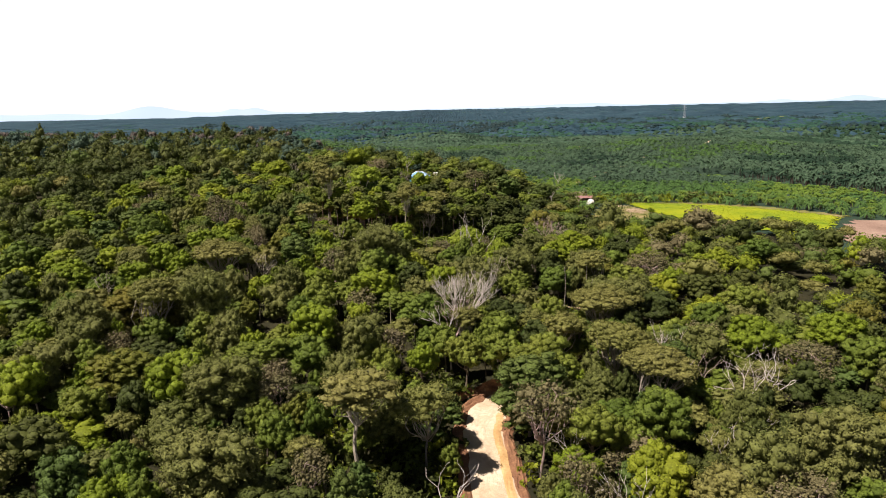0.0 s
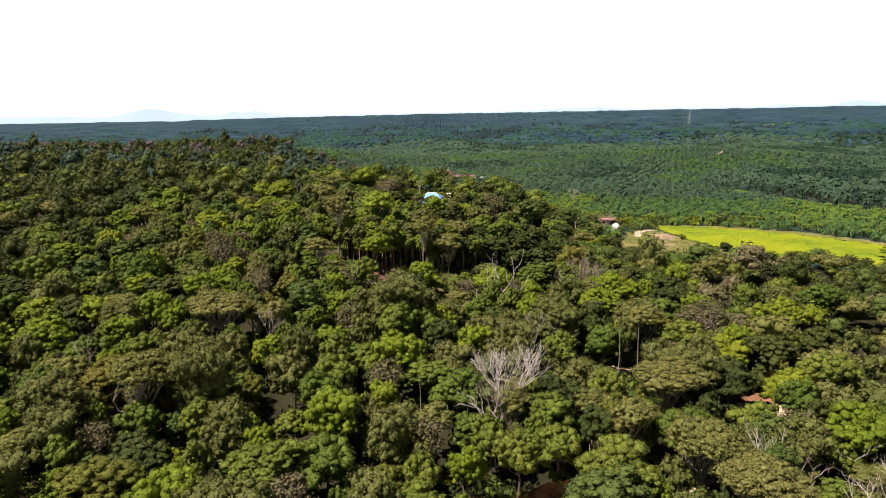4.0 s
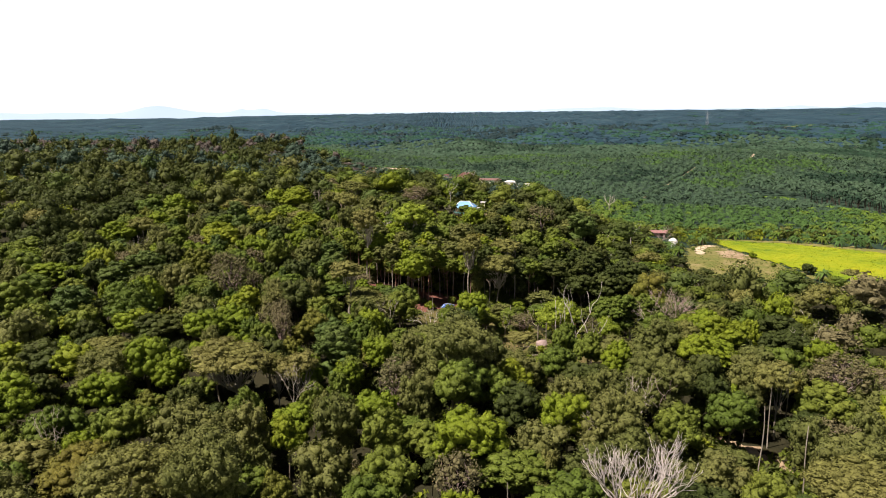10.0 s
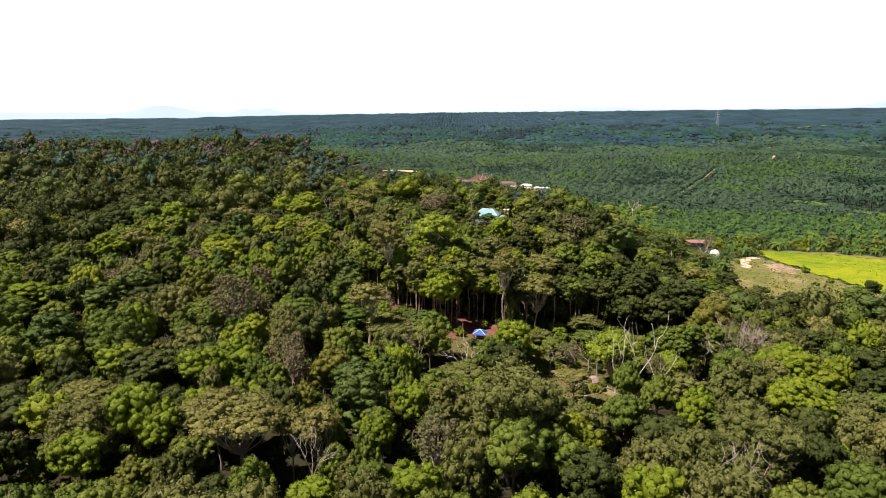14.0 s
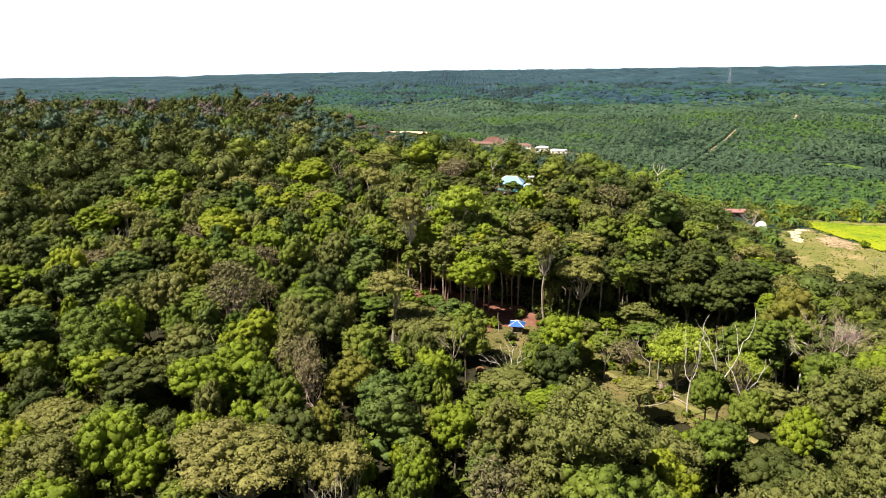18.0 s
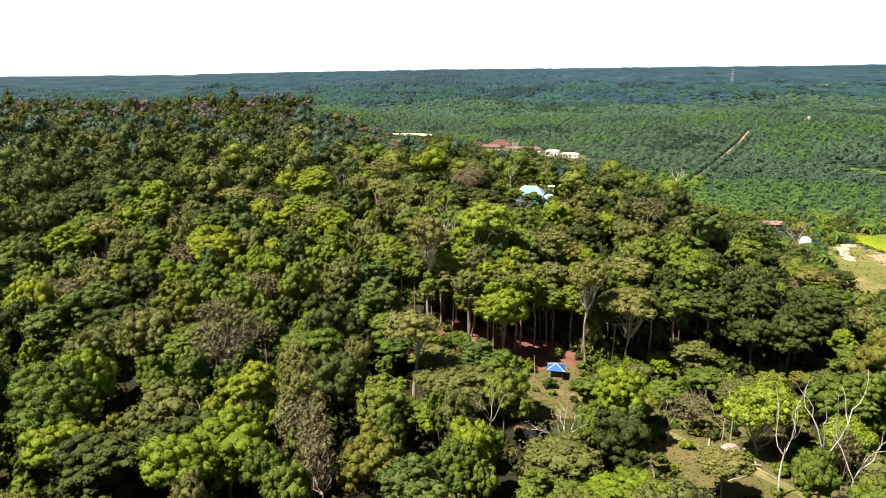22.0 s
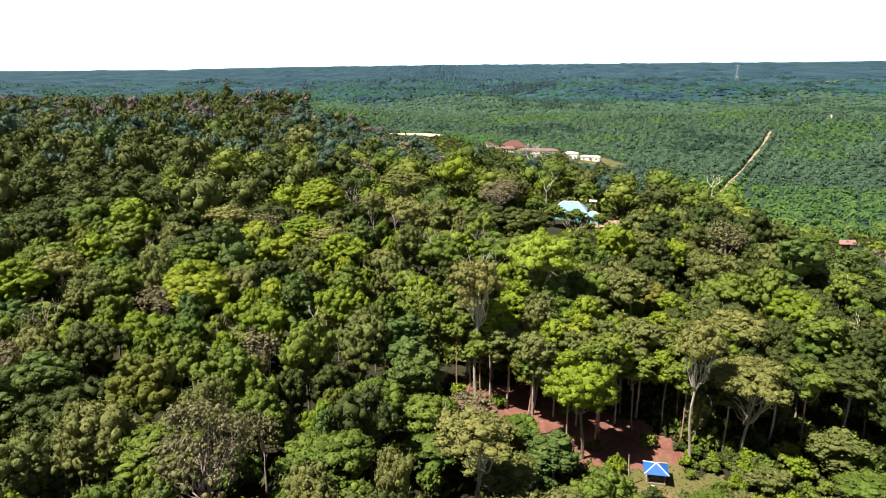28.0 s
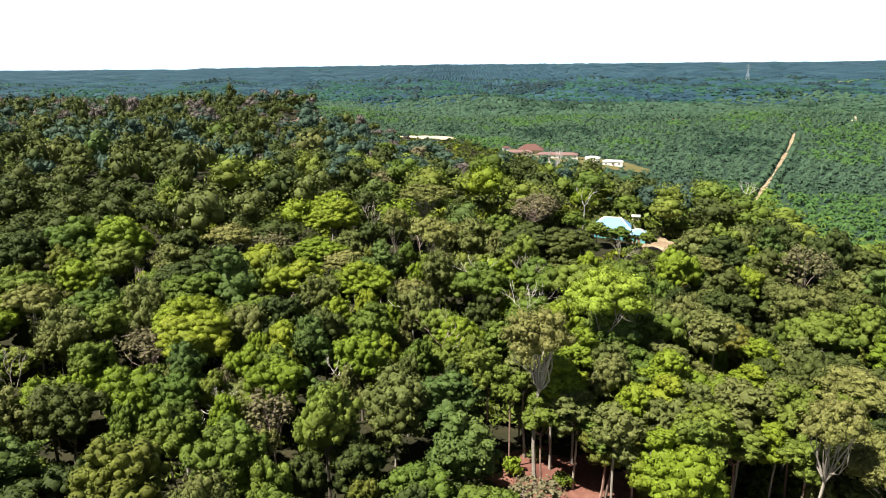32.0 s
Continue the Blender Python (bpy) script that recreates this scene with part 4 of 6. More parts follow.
LANDMARKS["dark_tree"] += [(7, 343, 5.8, 15), (7, 351, 4.9, 15), (-9, 360, 5, 15), (-7, 389, 7, 16), (34, 393, 8.1, 10), (26, 397, 6.5, 16), (-130, 399, 9, 17), (-36, 423, 7.2, 16), (7, 426, 7, 16), (-183, 426, 8.2, 16), (37, 443, 8.2, 10)]  # behind the clearing
taken = []
for kind, rows in LANDMARKS.items():
    sp = SPECIES[kind]
    rng = np.random.default_rng(len(kind))
    for i, (x, y, r, h) in enumerate(rows):
        plant(kind, x, y, r / sp["r"], h / sp["h"], rng.uniform(0, 6.28), True, i)
        taken.append((x, y, r))


def axis_x(y):
    """The line below which the walk looks down on the trees at y."""
    return -0.284 * np.clip(np.asarray(y, float) - 95, 0, 240)


HOUSE_FRONT = [(-44, 420), (-4, 424), (6, 462), (-30, 466)]
LOW_RIGHT = [(-24, 270), (-4, 248), (34, 250), (34, 276), (10, 271), (-8, 276)]
GAP_NEAR = [(58, 182), (70, 206), (84, 204), (70, 180), (60, 174)]
ROAD_SIDE = [(-14, 50), (8, 50), (9, 120), (9, 146), (-2, 150), (-12, 140)]
GAP_FAR = [(33, 232), (52, 216), (45, 190), (26, 194), (16, 206), (20, 228)]
GLADE_FRONT = [(-40, 264), (-26, 260), (-10, 300), (-14, 322), (-36, 322), (-37, 300)]
SCRUB = [(-8, 296), (24, 292), (42, 314), (42, 327), (-6, 326)]
LOW_FRONT = [(-70, 304), (-62, 338), (-20, 326), (-6, 312), (-16, 296), (-30, 280), (-58, 284)]


def stature(x, y):
    """How tall the forest stands: low scrub towards the field, by the houses and in front of the clearing."""
    f = 1.0 - 0.60 * float(smooth(30, 80, x) * smooth(300, 370, y)) - 0.18 * float(smooth(70, 140, x) * (1 - smooth(300, 370, y)))
    f *= 1.0 - 0.68 * math.exp(-(((x + 18) / 26) ** 2 + ((y - 448) / 32) ** 2))
    f *= 1.0 - 0.30 * float(smooth(540, 620, y) * smooth(-150, -90, x))
    f *= 1.0 - 0.60 * float(smooth(690, 780, y) * smooth(-160, -115, x))
    f *= 1.0 - 0.74 * float(smooth(540, 640, y) * smooth(-90, -45, x))
    if y < 270:
        f *= 0.9
    if inside(HOUSE_FRONT, x, y):
        f *= 0.5
    if inside(SPUR_FRONT, x, y):
        f *= 0.35
    if inside(LOW_RIGHT, x, y):
        f *= 0.48
    if inside(GAP_NEAR, x, y) or inside(GAP_FAR, x, y):
        f *= 0.46
    if inside(ROAD_SIDE, x, y):
        f *= 0.72
    if inside(GLADE_FRONT, x, y) or inside(SCRUB, x, y):
        return f * 0.4
    if inside(LOW_FRONT, x, y):
        f *= 0.62 if x < -48 else 0.45
    return f


def forest():
    """Every other tree of the forest: the band along the walk as trees of their own, the rest as woods."""
    rng = np.random.default_rng(77)
    spots = []
    for step, r0, r1, share in ((16.0, 5.8, 8.2, 0.50), (8.8, 3.7, 6.2, 0.88), (5.4, 2.2, 3.4, 0.62)):
        xs, ys = np.arange(-960, 260, step), np.arange(-20, 1200, step)
        X, Y = np.meshgrid(xs, ys)
        X = X + rng.uniform(-0.45, 0.45, X.shape) * step + (np.arange(len(ys)) % 2)[:, None] * step * 0.5
        Y = Y + rng.uniform(-0.45, 0.45, Y.shape) * step
        X, Y = X.ravel(), Y.ravel()
        ok = inside(FOREST_EDGE, X, Y) & (rng.uniform(size=X.shape) < share)
        if r0 > 5:
            ok |= inside(FOREST_EDGE, X, Y) & (Y > 400) & (rng.uniform(size=X.shape) < 0.75)
        if r1 < 4:
            ok &= (np.abs(X - axis_x(Y)) < 140) & (Y > 20) & (Y < 430)
        ok &= (X > -0.66 * Y - np.where((r1 > 4) & (Y < 420), 190, 20 if r1 < 4 else 60)) & (X < 0.66 * Y + np.where((r1 > 4) & (Y < 420), 170, 20 if r1 < 4 else 50))
        ok &= near_line(ROAD, X, Y) > np.where(X < 18, 6.6 + r0 * 0.3, 4.4)
        ok &= near_line(TRACK, X, Y) > 1.6 + r0 * 0.2
        for poly in (FIELD, BARE_SOIL, SANDY, RED, GRASS, HOUSE_YARD, FAR_CLEAR, VILLAGE, ROAD_CUT, ROAD_END, OPEN_CUT, SPUR):
            ok &= ~inside(poly, X, Y)
        ok &= (near_line([(-16, 466), (-3, 478)], X, Y) > 8.0) & (near_line([(-3, 474), (0, 455)], X, Y) > 4.5)
        if 4 < r1 < 7:
            ok &= ~((Y > 420) & (rng.uniform(size=X.shape) < 0.4))
        for x, y in zip(X[ok], Y[ok]):
            spots.append((x, y, rng.uniform(r0, r1) * (1.12 if y > 420 else 1.0)))
    cell = {}
    kept = []
    for x, y, r in [(a, b_, c) for a, b_, c in taken] + spots:
        key = (int(x // 12), int(y // 12))
        clash = False
        for i in (-1, 0, 1):
            for j in (-1, 0, 1):
                for qx, qy, qr in cell.get((key[0] + i, key[1] + j), ()):
                    if math.hypot(x - qx, y - qy) < (0.60 if x < 30 else 0.50) * (r + qr):
                        clash = True
        if not clash:
            kept.append((x, y, r))
        if not clash or len(kept) < len(taken):
            cell.setdefault(key, []).append((x, y, r))
    done = set((a, b_) for a, b_, _ in taken)
    kinds = [k for k in SPECIES if k != "tall_pale"]
    bags, count = {}, {}
    for x, y, r in kept:
        if (x, y) in done:
            continue
        n1 = noise.noise(Vector((x / 60, y / 60, 1.0)))
        n2 = noise.noise(Vector((x / 35, y / 35, 7.0)))
        right = float(smooth(-10, 60, x))
        deep = float(smooth(480, 760, y))
        near_start = 1.0 - float(smooth(200, 280, y))
        w = np.array([3.0, 1.9 + 3.4 * max(0, n1) * (1 - right) - 1.0 * near_start, 1.1 + 1.6 * max(0, -n1) + 3.2 * float(smooth(-110, -260, x) * smooth(220, 320, y)), 0.5 + right * 0.5,
                      1.3 + 1.1 * right + 1.4 * max(0, n2) + 0.6 * near_start, 0.5 + 0.8 * right + 0.4 * near_start, 0.22 + 0.3 * right + 1.0 * deep + 0.2 * near_start, 0.35 + 0.8 * max(0, -n2)])
        if x > 0 and y > 325:
            w = w * np.array([1, 0.5, 2.6, 1.2, 0.7, 0.3, 0.6, 0.6])
        # Dark kinds favoured here to stand in for the shaded forest interior.
        if -18 < x < 46 and 325 < y < 410:
            w = w * np.array([0.5, 0.2, 3.0, 1, 0.6, 0.3, 0.8, 0.6])
        if x < -30 and 190 < y < 285:
            w = w * np.array([1.3, 1.6, 0.5, 1, 1, 1, 0.7, 1])
        if x > 30:
            w = w * np.array([1, 0.55, 1.7, 1.2, 0.8, 0.8, 1, 0.7])
        if x < -90 and y > 285:
            w = w * np.array([1, 0.65, 1.5, 1, 1, 0.8, 1, 0.8])
        if 430 < y <= 560 + 140 * rng.uniform():
            w = w * np.array([1, 0.55, 2.2, 1.2, 1.0, 0.8, 1.0, 0.6])
        elif y > 560:
            w = w * np.array([0.8, 0.05, 4.5, 0.6, 0.7, 0.12, 2.0, 0.15])
        kind = kinds[rng.choice(8, p=w / w.sum())]
        sp = SPECIES[kind]
        s = r / sp["r"]
        tall = (0.46 + 0.56 * s) * rng.uniform(0.70, 1.26) * stature(x, y)
        if y > 640 and x < -120 and rng.uniform() < 0.06:
            tall *= rng.uniform(1.15, 1.4)
            s *= 0.85
        if tall < 0.48 * s:
            s = tall / 0.48
        turn = rng.uniform(0, 6.283)
        off = abs(x - axis_x(y))
        c = count.get(kind, 0)
        if off < (112 if x < axis_x(y) else 116) and 70 < y < 440 and c < 300:
            count[kind] = c + 1
            plant(kind, x, y, s, tall, turn, off < 72 and 80 < y < 370 and r > 3.6, int(rng.integers(0, 8)))
            continue
        d = math.hypot(off, min(110, y) + max(0, y - 350))
        edge = x < -0.65 * y - 15 or x > 0.65 * y + 15 or y < 60
        sets, tag = (FARSET, 0) if d < (335 if x > -150 else 290) and not edge else (FARTHER, 1)
        v, f = sets[kind][int(rng.integers(0, len(sets[kind])))]
        ca, sa = math.cos(turn) * s, math.sin(turn) * s
        w2 = np.stack([v[:, 0] * ca - v[:, 1] * sa + x, v[:, 0] * sa + v[:, 1] * ca + y, v[:, 2] * tall + gz(x, y)], 1)
        leaf = sp["leaf"]
        # From about 500 m on, most crowns take the colours with haze mixed in.
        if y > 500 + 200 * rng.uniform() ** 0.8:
            leaf = ("haze_forest", "haze_brown", "dark")[int(rng.choice(3, p=[0.60, 0.14 + 0.2 * (y > 800), 0.26 - 0.2 * (y > 800)]))]
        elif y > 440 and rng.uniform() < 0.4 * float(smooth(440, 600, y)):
            leaf = "haze_forest"
        if x < -100 and y > 285 and rng.uniform() < 0.5 * float(smooth(-100, -210, x)):
            leaf = "dark"
        if y > 470 and leaf in ("lime", "orange", "pale") and rng.uniform() < 0.7:
            leaf = "green"
        bags.setdefault((leaf, tag, int(rng.integers(0, 4 if leaf in ("green", "dark", "haze_forest") else 2))), []).append((w2, f))
    words = {"haze_forest": "far dark", "haze_brown": "far brownish haze-tinted", "green": "green", "lime": "lime-green", "dark": "dark green", "teal": "blue-green", "olive": "grey-olive", "pale": "pale thin-leaved", "brown": "brownish half-bare", "orange": "ochre-tinged"}
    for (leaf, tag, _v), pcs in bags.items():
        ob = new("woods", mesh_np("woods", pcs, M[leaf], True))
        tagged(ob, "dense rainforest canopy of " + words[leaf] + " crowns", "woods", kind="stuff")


def undergrowth():
    """Low leafy growth that closes the gaps under the canopy and towards the field."""
    rng = np.random.default_rng(91)
    pool = []
    for _ in range(6):
        c, _c = crown(rng, 2.6, 1.7, 3, 4, 26, 1.2, 0.0, 0.5, 0.2, 0.8, 0.0)
        v, f = c[0]
        pool.append((v, np.concatenate([f[:, [0, 1, 2]], f[:, [0, 2, 3]]])))
    bags = {}
    n = 8000
    x, y = rng.uniform(-230, 260, n), rng.uniform(60, 520, n)
    x[6000:], y[6000:] = rng.uniform(-170, 60, 2000), rng.uniform(470, 800, 2000)
    ok = (inside(FOREST_EDGE, x, y) | (inside([(60, 380), (120, 380), (124, 460), (130, 486), (165, 466), (200, 440), (232, 402), (262, 440), (190, 490), (130, 520), (60, 530), (40, 480)], x, y))) & ((np.abs(x - axis_x(y)) < 0.62 * np.maximum(y - 20, 60)))
    ok &= (near_line(ROAD, x, y) > 7) & (near_line(TRACK, x, y) > 1.8)
    for poly in (FIELD, BARE_SOIL, SANDY, RED, GRASS, HOUSE_YARD, ROAD_CUT, ROAD_END, VILLAGE):
        ok &= ~inside(poly, x, y)
    ok &= near_line([(94, 445), (99, 492)], x, y) > 5
    bx, by = rng.uniform(-70, 45, 4200), rng.uniform(326, 392, 4200)
    bx[3300:], by[3300:] = rng.uniform(-40, 60, 900), rng.uniform(60, 160, 900)
    bx[:900], by[:900] = rng.uniform(14, 58, 900), rng.uniform(188, 236, 900)
    bok = ((by < 165) & (near_line(ROAD, bx, by) > 6.4)) | (inside(GAP_FAR, bx, by) & ~inside(ROAD_CUT, bx, by)) | inside([(-16, 331), (2, 327), (40, 322), (44, 372), (20, 392), (-66, 392), (-66, 360), (-40, 353), (-20, 343)], bx, by)
    x, y, ok = np.concatenate([x, bx]), np.concatenate([y, by]), np.concatenate([ok, bok])
    for xx, yy in zip(x[ok], y[ok]):
        key = ("dark", "green", "green", "lime", "olive")[int(rng.choice(5, p=[0.35, 0.2, 0.2, 0.1, 0.15]))]
        v, f = pool[int(rng.integers(0, 6))]
        s, t = rng.uniform(0.6, 1.3) * (1.5 if yy > 470 else 1.0), rng.uniform(0, 6.283)
        ca, sa = math.cos(t) * s, math.sin(t) * s
        bags.setdefault(key, []).append((np.stack([v[:, 0] * ca - v[:, 1] * sa + xx, v[:, 0] * sa + v[:, 1] * ca + yy, (v[:, 2] + 1.2) * s + gz(xx, yy)], 1), f))
    for key, pcs in bags.items():
        tagged(new("undergrowth", mesh_np("undergrowth", pcs, M[key])), "low leafy undergrowth between forest trees", "undergrowth", kind="stuff")


undergrowth()
forest()


# ---- oil palms ----
def palm_raw(rng, fronds, length, segs=3, width=0.62):
    """Crown of arching fronds, each a folded strip."""
    vs, fs, off = [], [], 0
    for i in range(fronds):
        a = i * 2.39996 + rng.uniform(-0.2, 0.2)
        lift = rng.uniform(0.15, 1.2)
        L = length * rng.uniform(0.8, 1.1)
        t = np.linspace(0, 1, segs + 1)
        rad = L * t * math.cos(lift * 0.7) + 0.1
        z = L * (t * math.sin(lift) * 1.1 - t * t * (0.72 + 0.40 * (1.2 - lift)))
        hw = width * np.sin(np.pi * (0.18 + 0.8 * t))
        c = np.stack([rad * math.cos(a), rad * math.sin(a), z], 1)
        side = np.array([-math.sin(a), math.cos(a), 0])
        l, r = c + side * hw[:, None] - np.array([0, 0, 0.22]), c - side * hw[:, None] - np.array([0, 0, 0.22])
        v = np.stack([l, c, r], 1).reshape(-1, 3)
        for k in range(segs):
            b = off + k * 3
            fs += [(b, b + 1, b + 4), (b, b + 4, b + 3), (b + 1, b + 2, b + 5), (b + 1, b + 5, b + 4)]
        vs.append(v)
        off += len(v)
    return np.concatenate(vs), np.array(fs)


OLD_PALMS = [(256, 768), (276, 742), (292, 716), (284, 690), (300, 664), (306, 640), (296, 604), (310, 570), (330, 470), (720, 470), (720, 880), (480, 900), (290, 832)]
STRIPS = [[(262, 736), (276, 742), (292, 716), (284, 692), (274, 706)], [(278, 672), (298, 668), (304, 640), (296, 606), (286, 618), (288, 648)]]
for poly in STRIPS:
    draped("cover_crop", poly, M["crop_green"], "bright green low growth in front of the old palms", "ground", 0.5, 3.0, 2.0, 0.8)


def palms():
    rng = np.random.default_rng(55)
    near_pool = [palm_raw(rng, 24, 4.3, 4, 0.5) for _ in range(3)]
    mid_pool = [palm_raw(rng, 13, 4.2, 2, 0.72) for _ in range(5)]
    low_pool = [palm_raw(rng, 8, 4.2, 2, 1.0) for _ in range(5)]
    roots = []
    for k, (v, f) in enumerate(near_pool):
        root = new("oil_palm")
        tagged(root, "oil palm with arching dark green fronds in a plantation row", "palm", "oil palms of the plantation")
        part("trunk", mesh_np("trunk", [tube([(0, 0, -0.5), (0.05, 0, 1.6), (0, 0, 3.4)], [0.6, 0.5, 0.42], 7)], M["bark"]), root)
        part("crown", mesh_np("crown", [(v + np.array([0, 0, 3.3]), f)], M[("palm", "palm_lime", "palm")[k]]), root)
        roots.append(root)
    pts = []
    step = 8.6
    for i in range(-140, 190):
        for j in range(44, 190):
            x, y = i * step + (j % 2) * step / 2, j * step * 0.866
            x, y = x * 0.94 - y * 0.2 + 60, y * 0.98 + x * 0.12
            pts.append((x, y))
    line = bezier_line(PALM_ROAD)
    way = np.concatenate([[0], np.cumsum(np.linalg.norm(np.diff(line, axis=0), axis=1))])
    side = []
    for s_ in np.arange(0, way[-1], 5.2):
        q = np.array([np.interp(s_, way, line[:, 0]), np.interp(s_, way, line[:, 1])])
        for o in (-4.6, 4.6):
            side.append((q[0] + o * 0.88, q[1] - o * 0.47))
    P = np.concatenate([np.array(pts) + rng.normal(size=(len(pts), 2)) * 1.7, np.array(side)])
    X, Y = P[:, 0], P[:, 1]
    ok = ~inside(FOREST_EDGE, X, Y) & (Y > 150) & (np.hypot(X, Y) < 1290)
    ok &= (X > -0.72 * Y - 30) & (X < 0.70 * Y + 30)
    ok &= (near_line(PALM_ROAD, X, Y) > 8.5) | (np.arange(len(X)) >= len(pts))
    ok &= rng.uniform(size=X.shape) > 0.05
    for poly in STRIPS:
        ok &= ~inside(poly, X, Y)
    for poly in (FIELD, BARE_SOIL, SANDY, FAR_CLEAR, VILLAGE):
        ok &= ~inside(poly, X, Y)
    ok &= near_line([(94, 445), (99, 492)], X, Y) > 12
    ok &= near_line(FIELD + FIELD[:1], X, Y) > 5
    first_side = int(ok[:len(pts)].sum())
    X, Y = X[ok], Y[ok]
    order = np.argsort(np.hypot(X - 60, Y - 300))
    bags = {}
    used = set()
    n_near = 0
    for i in order:
        x, y = X[i], Y[i]
        g = gz(x, y)
        dark = inside(OLD_PALMS, x, y)
        s = rng.uniform(0.7, 1.15) * (1.15 if dark else 1.0)
        turn = rng.uniform(0, 6.283)
        if not dark and n_near < 300:
            k = n_near % 3
            m = pose(x, y, g, 0, 0, math.degrees(turn)) @ Matrix.Diagonal((s, s, s, 1))
            if k in used:
                copy_thing(roots[k], Matrix.Identity(4)).matrix_basis = m
            else:
                roots[k].matrix_basis = m
                used.add(k)
            n_near += 1
            continue
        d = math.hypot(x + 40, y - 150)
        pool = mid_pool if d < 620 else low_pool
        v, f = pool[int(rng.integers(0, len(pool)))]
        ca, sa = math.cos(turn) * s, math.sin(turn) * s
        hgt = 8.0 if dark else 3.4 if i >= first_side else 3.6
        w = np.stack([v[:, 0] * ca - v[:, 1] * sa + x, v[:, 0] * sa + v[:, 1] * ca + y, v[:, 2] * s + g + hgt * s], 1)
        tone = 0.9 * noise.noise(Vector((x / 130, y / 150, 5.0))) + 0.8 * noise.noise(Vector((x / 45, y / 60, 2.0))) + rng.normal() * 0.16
        # Past 560 m most palms take the green blued for haze.
        key = ("haze_palm" if tone > -0.1 else "palm_dark") if dark else "palm_dark" if tone < -0.5 and d > 640 else "palm_lime" if tone > 0.10 and d < 560 else "palm" if d < 560 or tone > 0.30 else "haze_palm"
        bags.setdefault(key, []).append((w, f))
        if dark and y < 700:
            tv, tf = tube([(x, y, g - 0.5), (x, y, g + hgt * s)], [0.4, 0.35], 4)
            bags.setdefault("bark", []).append((tv, np.concatenate([tf[:, [0, 1, 2]], tf[:, [0, 2, 3]]])))
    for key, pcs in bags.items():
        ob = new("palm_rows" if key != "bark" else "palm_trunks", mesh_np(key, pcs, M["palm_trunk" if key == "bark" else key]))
        tagged(ob, {"palm": "rows of oil palms covering the plain", "palm_lime": "rows of young light green oil palms", "haze_palm": "rows of haze-tinted oil palms farther off", "palm_dark": "taller dark old oil palms", "bark": "grey trunks of the old palms"}[key], "palms", kind="stuff")


palms()


def far_woods():
    """Clumps of trees and palms that cover the plain to the horizon, in stands of differing tone and height."""
    rng = np.random.default_rng(9)
    bags = {}
    for ring0, ring1, step, size in ((1200, 1750, 11.5, 10.2), (1750, 2700, 17.0, 15.0), (2700, 4700, 40.0, 34.0)):
        n = int((ring1 ** 2 - ring0 ** 2) * 0.62 / step ** 2)
        r = np.sqrt(rng.uniform(ring0 ** 2, ring1 ** 2, n))
        a = rng.uniform(-0.62, 0.62, n)
        x, y = r * np.sin(a), r * np.cos(a)
        g = ground_z(x, y)
        s = size * rng.uniform(0.6, 1.25, n)
        for xx, yy, gg, ss in zip(x, y, g, s):
            nz = noise.noise(Vector((xx / 380, yy / 420, 3.0))) + 0.8 * noise.noise(Vector((xx / 90, yy / 150, 8.0)))
            stand = noise.noise(Vector((xx / 240, yy / 200, 12.0))) + 0.8 * noise.noise(Vector((xx / 55, yy / 90, 15.0)))
            nz += rng.normal() * 0.06
            tall = 4.0 if ring0 > 2500 else (4.2 if ring0 < 1700 else 5.0) * rng.uniform(0.8, 1.3) * (1.35 * rng.uniform(0.7, 1.3) if stand > 0.30 else 1.0)
            v = DOME_V * np.array([ss * 0.62, ss * 0.62, tall]) * rng.uniform(0.75, 1.2, (11, 1)) + np.array([xx, yy, gg - 0.5])
            # Outer rings turn bluer: the haze is in the leaf colours.
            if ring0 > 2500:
                key = "haze_blue" if nz > -0.35 else "haze_green"
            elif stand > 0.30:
                key = "palm_dark" if ring0 < 1700 else "haze_dark"
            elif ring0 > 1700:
                key = "haze_blue" if nz > 0.25 else "haze_green" if nz > -0.4 else "haze_dark"
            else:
                key = "palm_dark" if nz > 0.36 else "haze_palm"
            bags.setdefault(key, []).append((v, DOME_F))
    words = {"palm": "far bright green plantation canopy", "haze_palm": "far green plantation canopy tinted by haze", "palm_dark": "far dark plantation canopy", "palm_lime": "far light green young palms", "haze_dark": "far dark stands of trees tinted by haze", "haze_green": "far green forest canopy tinted by haze", "haze_blue": "far dark forest canopy tinted blue by haze"}
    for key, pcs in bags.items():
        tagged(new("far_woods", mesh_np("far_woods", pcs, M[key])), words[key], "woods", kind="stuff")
    # bare spots on the plain
    for i, (cx, cy, w, d) in enumerate([(225, 1165, 10, 12), (960, 2150, 26, 12), (1010, 2140, 16, 10)]):
        out = [(cx + w * math.cos(k * 0.785) * (1 + 0.2 * math.sin(k * 2.1 + i)), cy + d * math.sin(k * 0.785)) for k in range(8)]
        draped("bare_patch", out, M["clay" if i == 0 else "dry"], "small pale bare patch on the far plain", "bare ground", 5.0 if i else 1.0, 6.0, 2.0, 1.0, i)


far_woods()


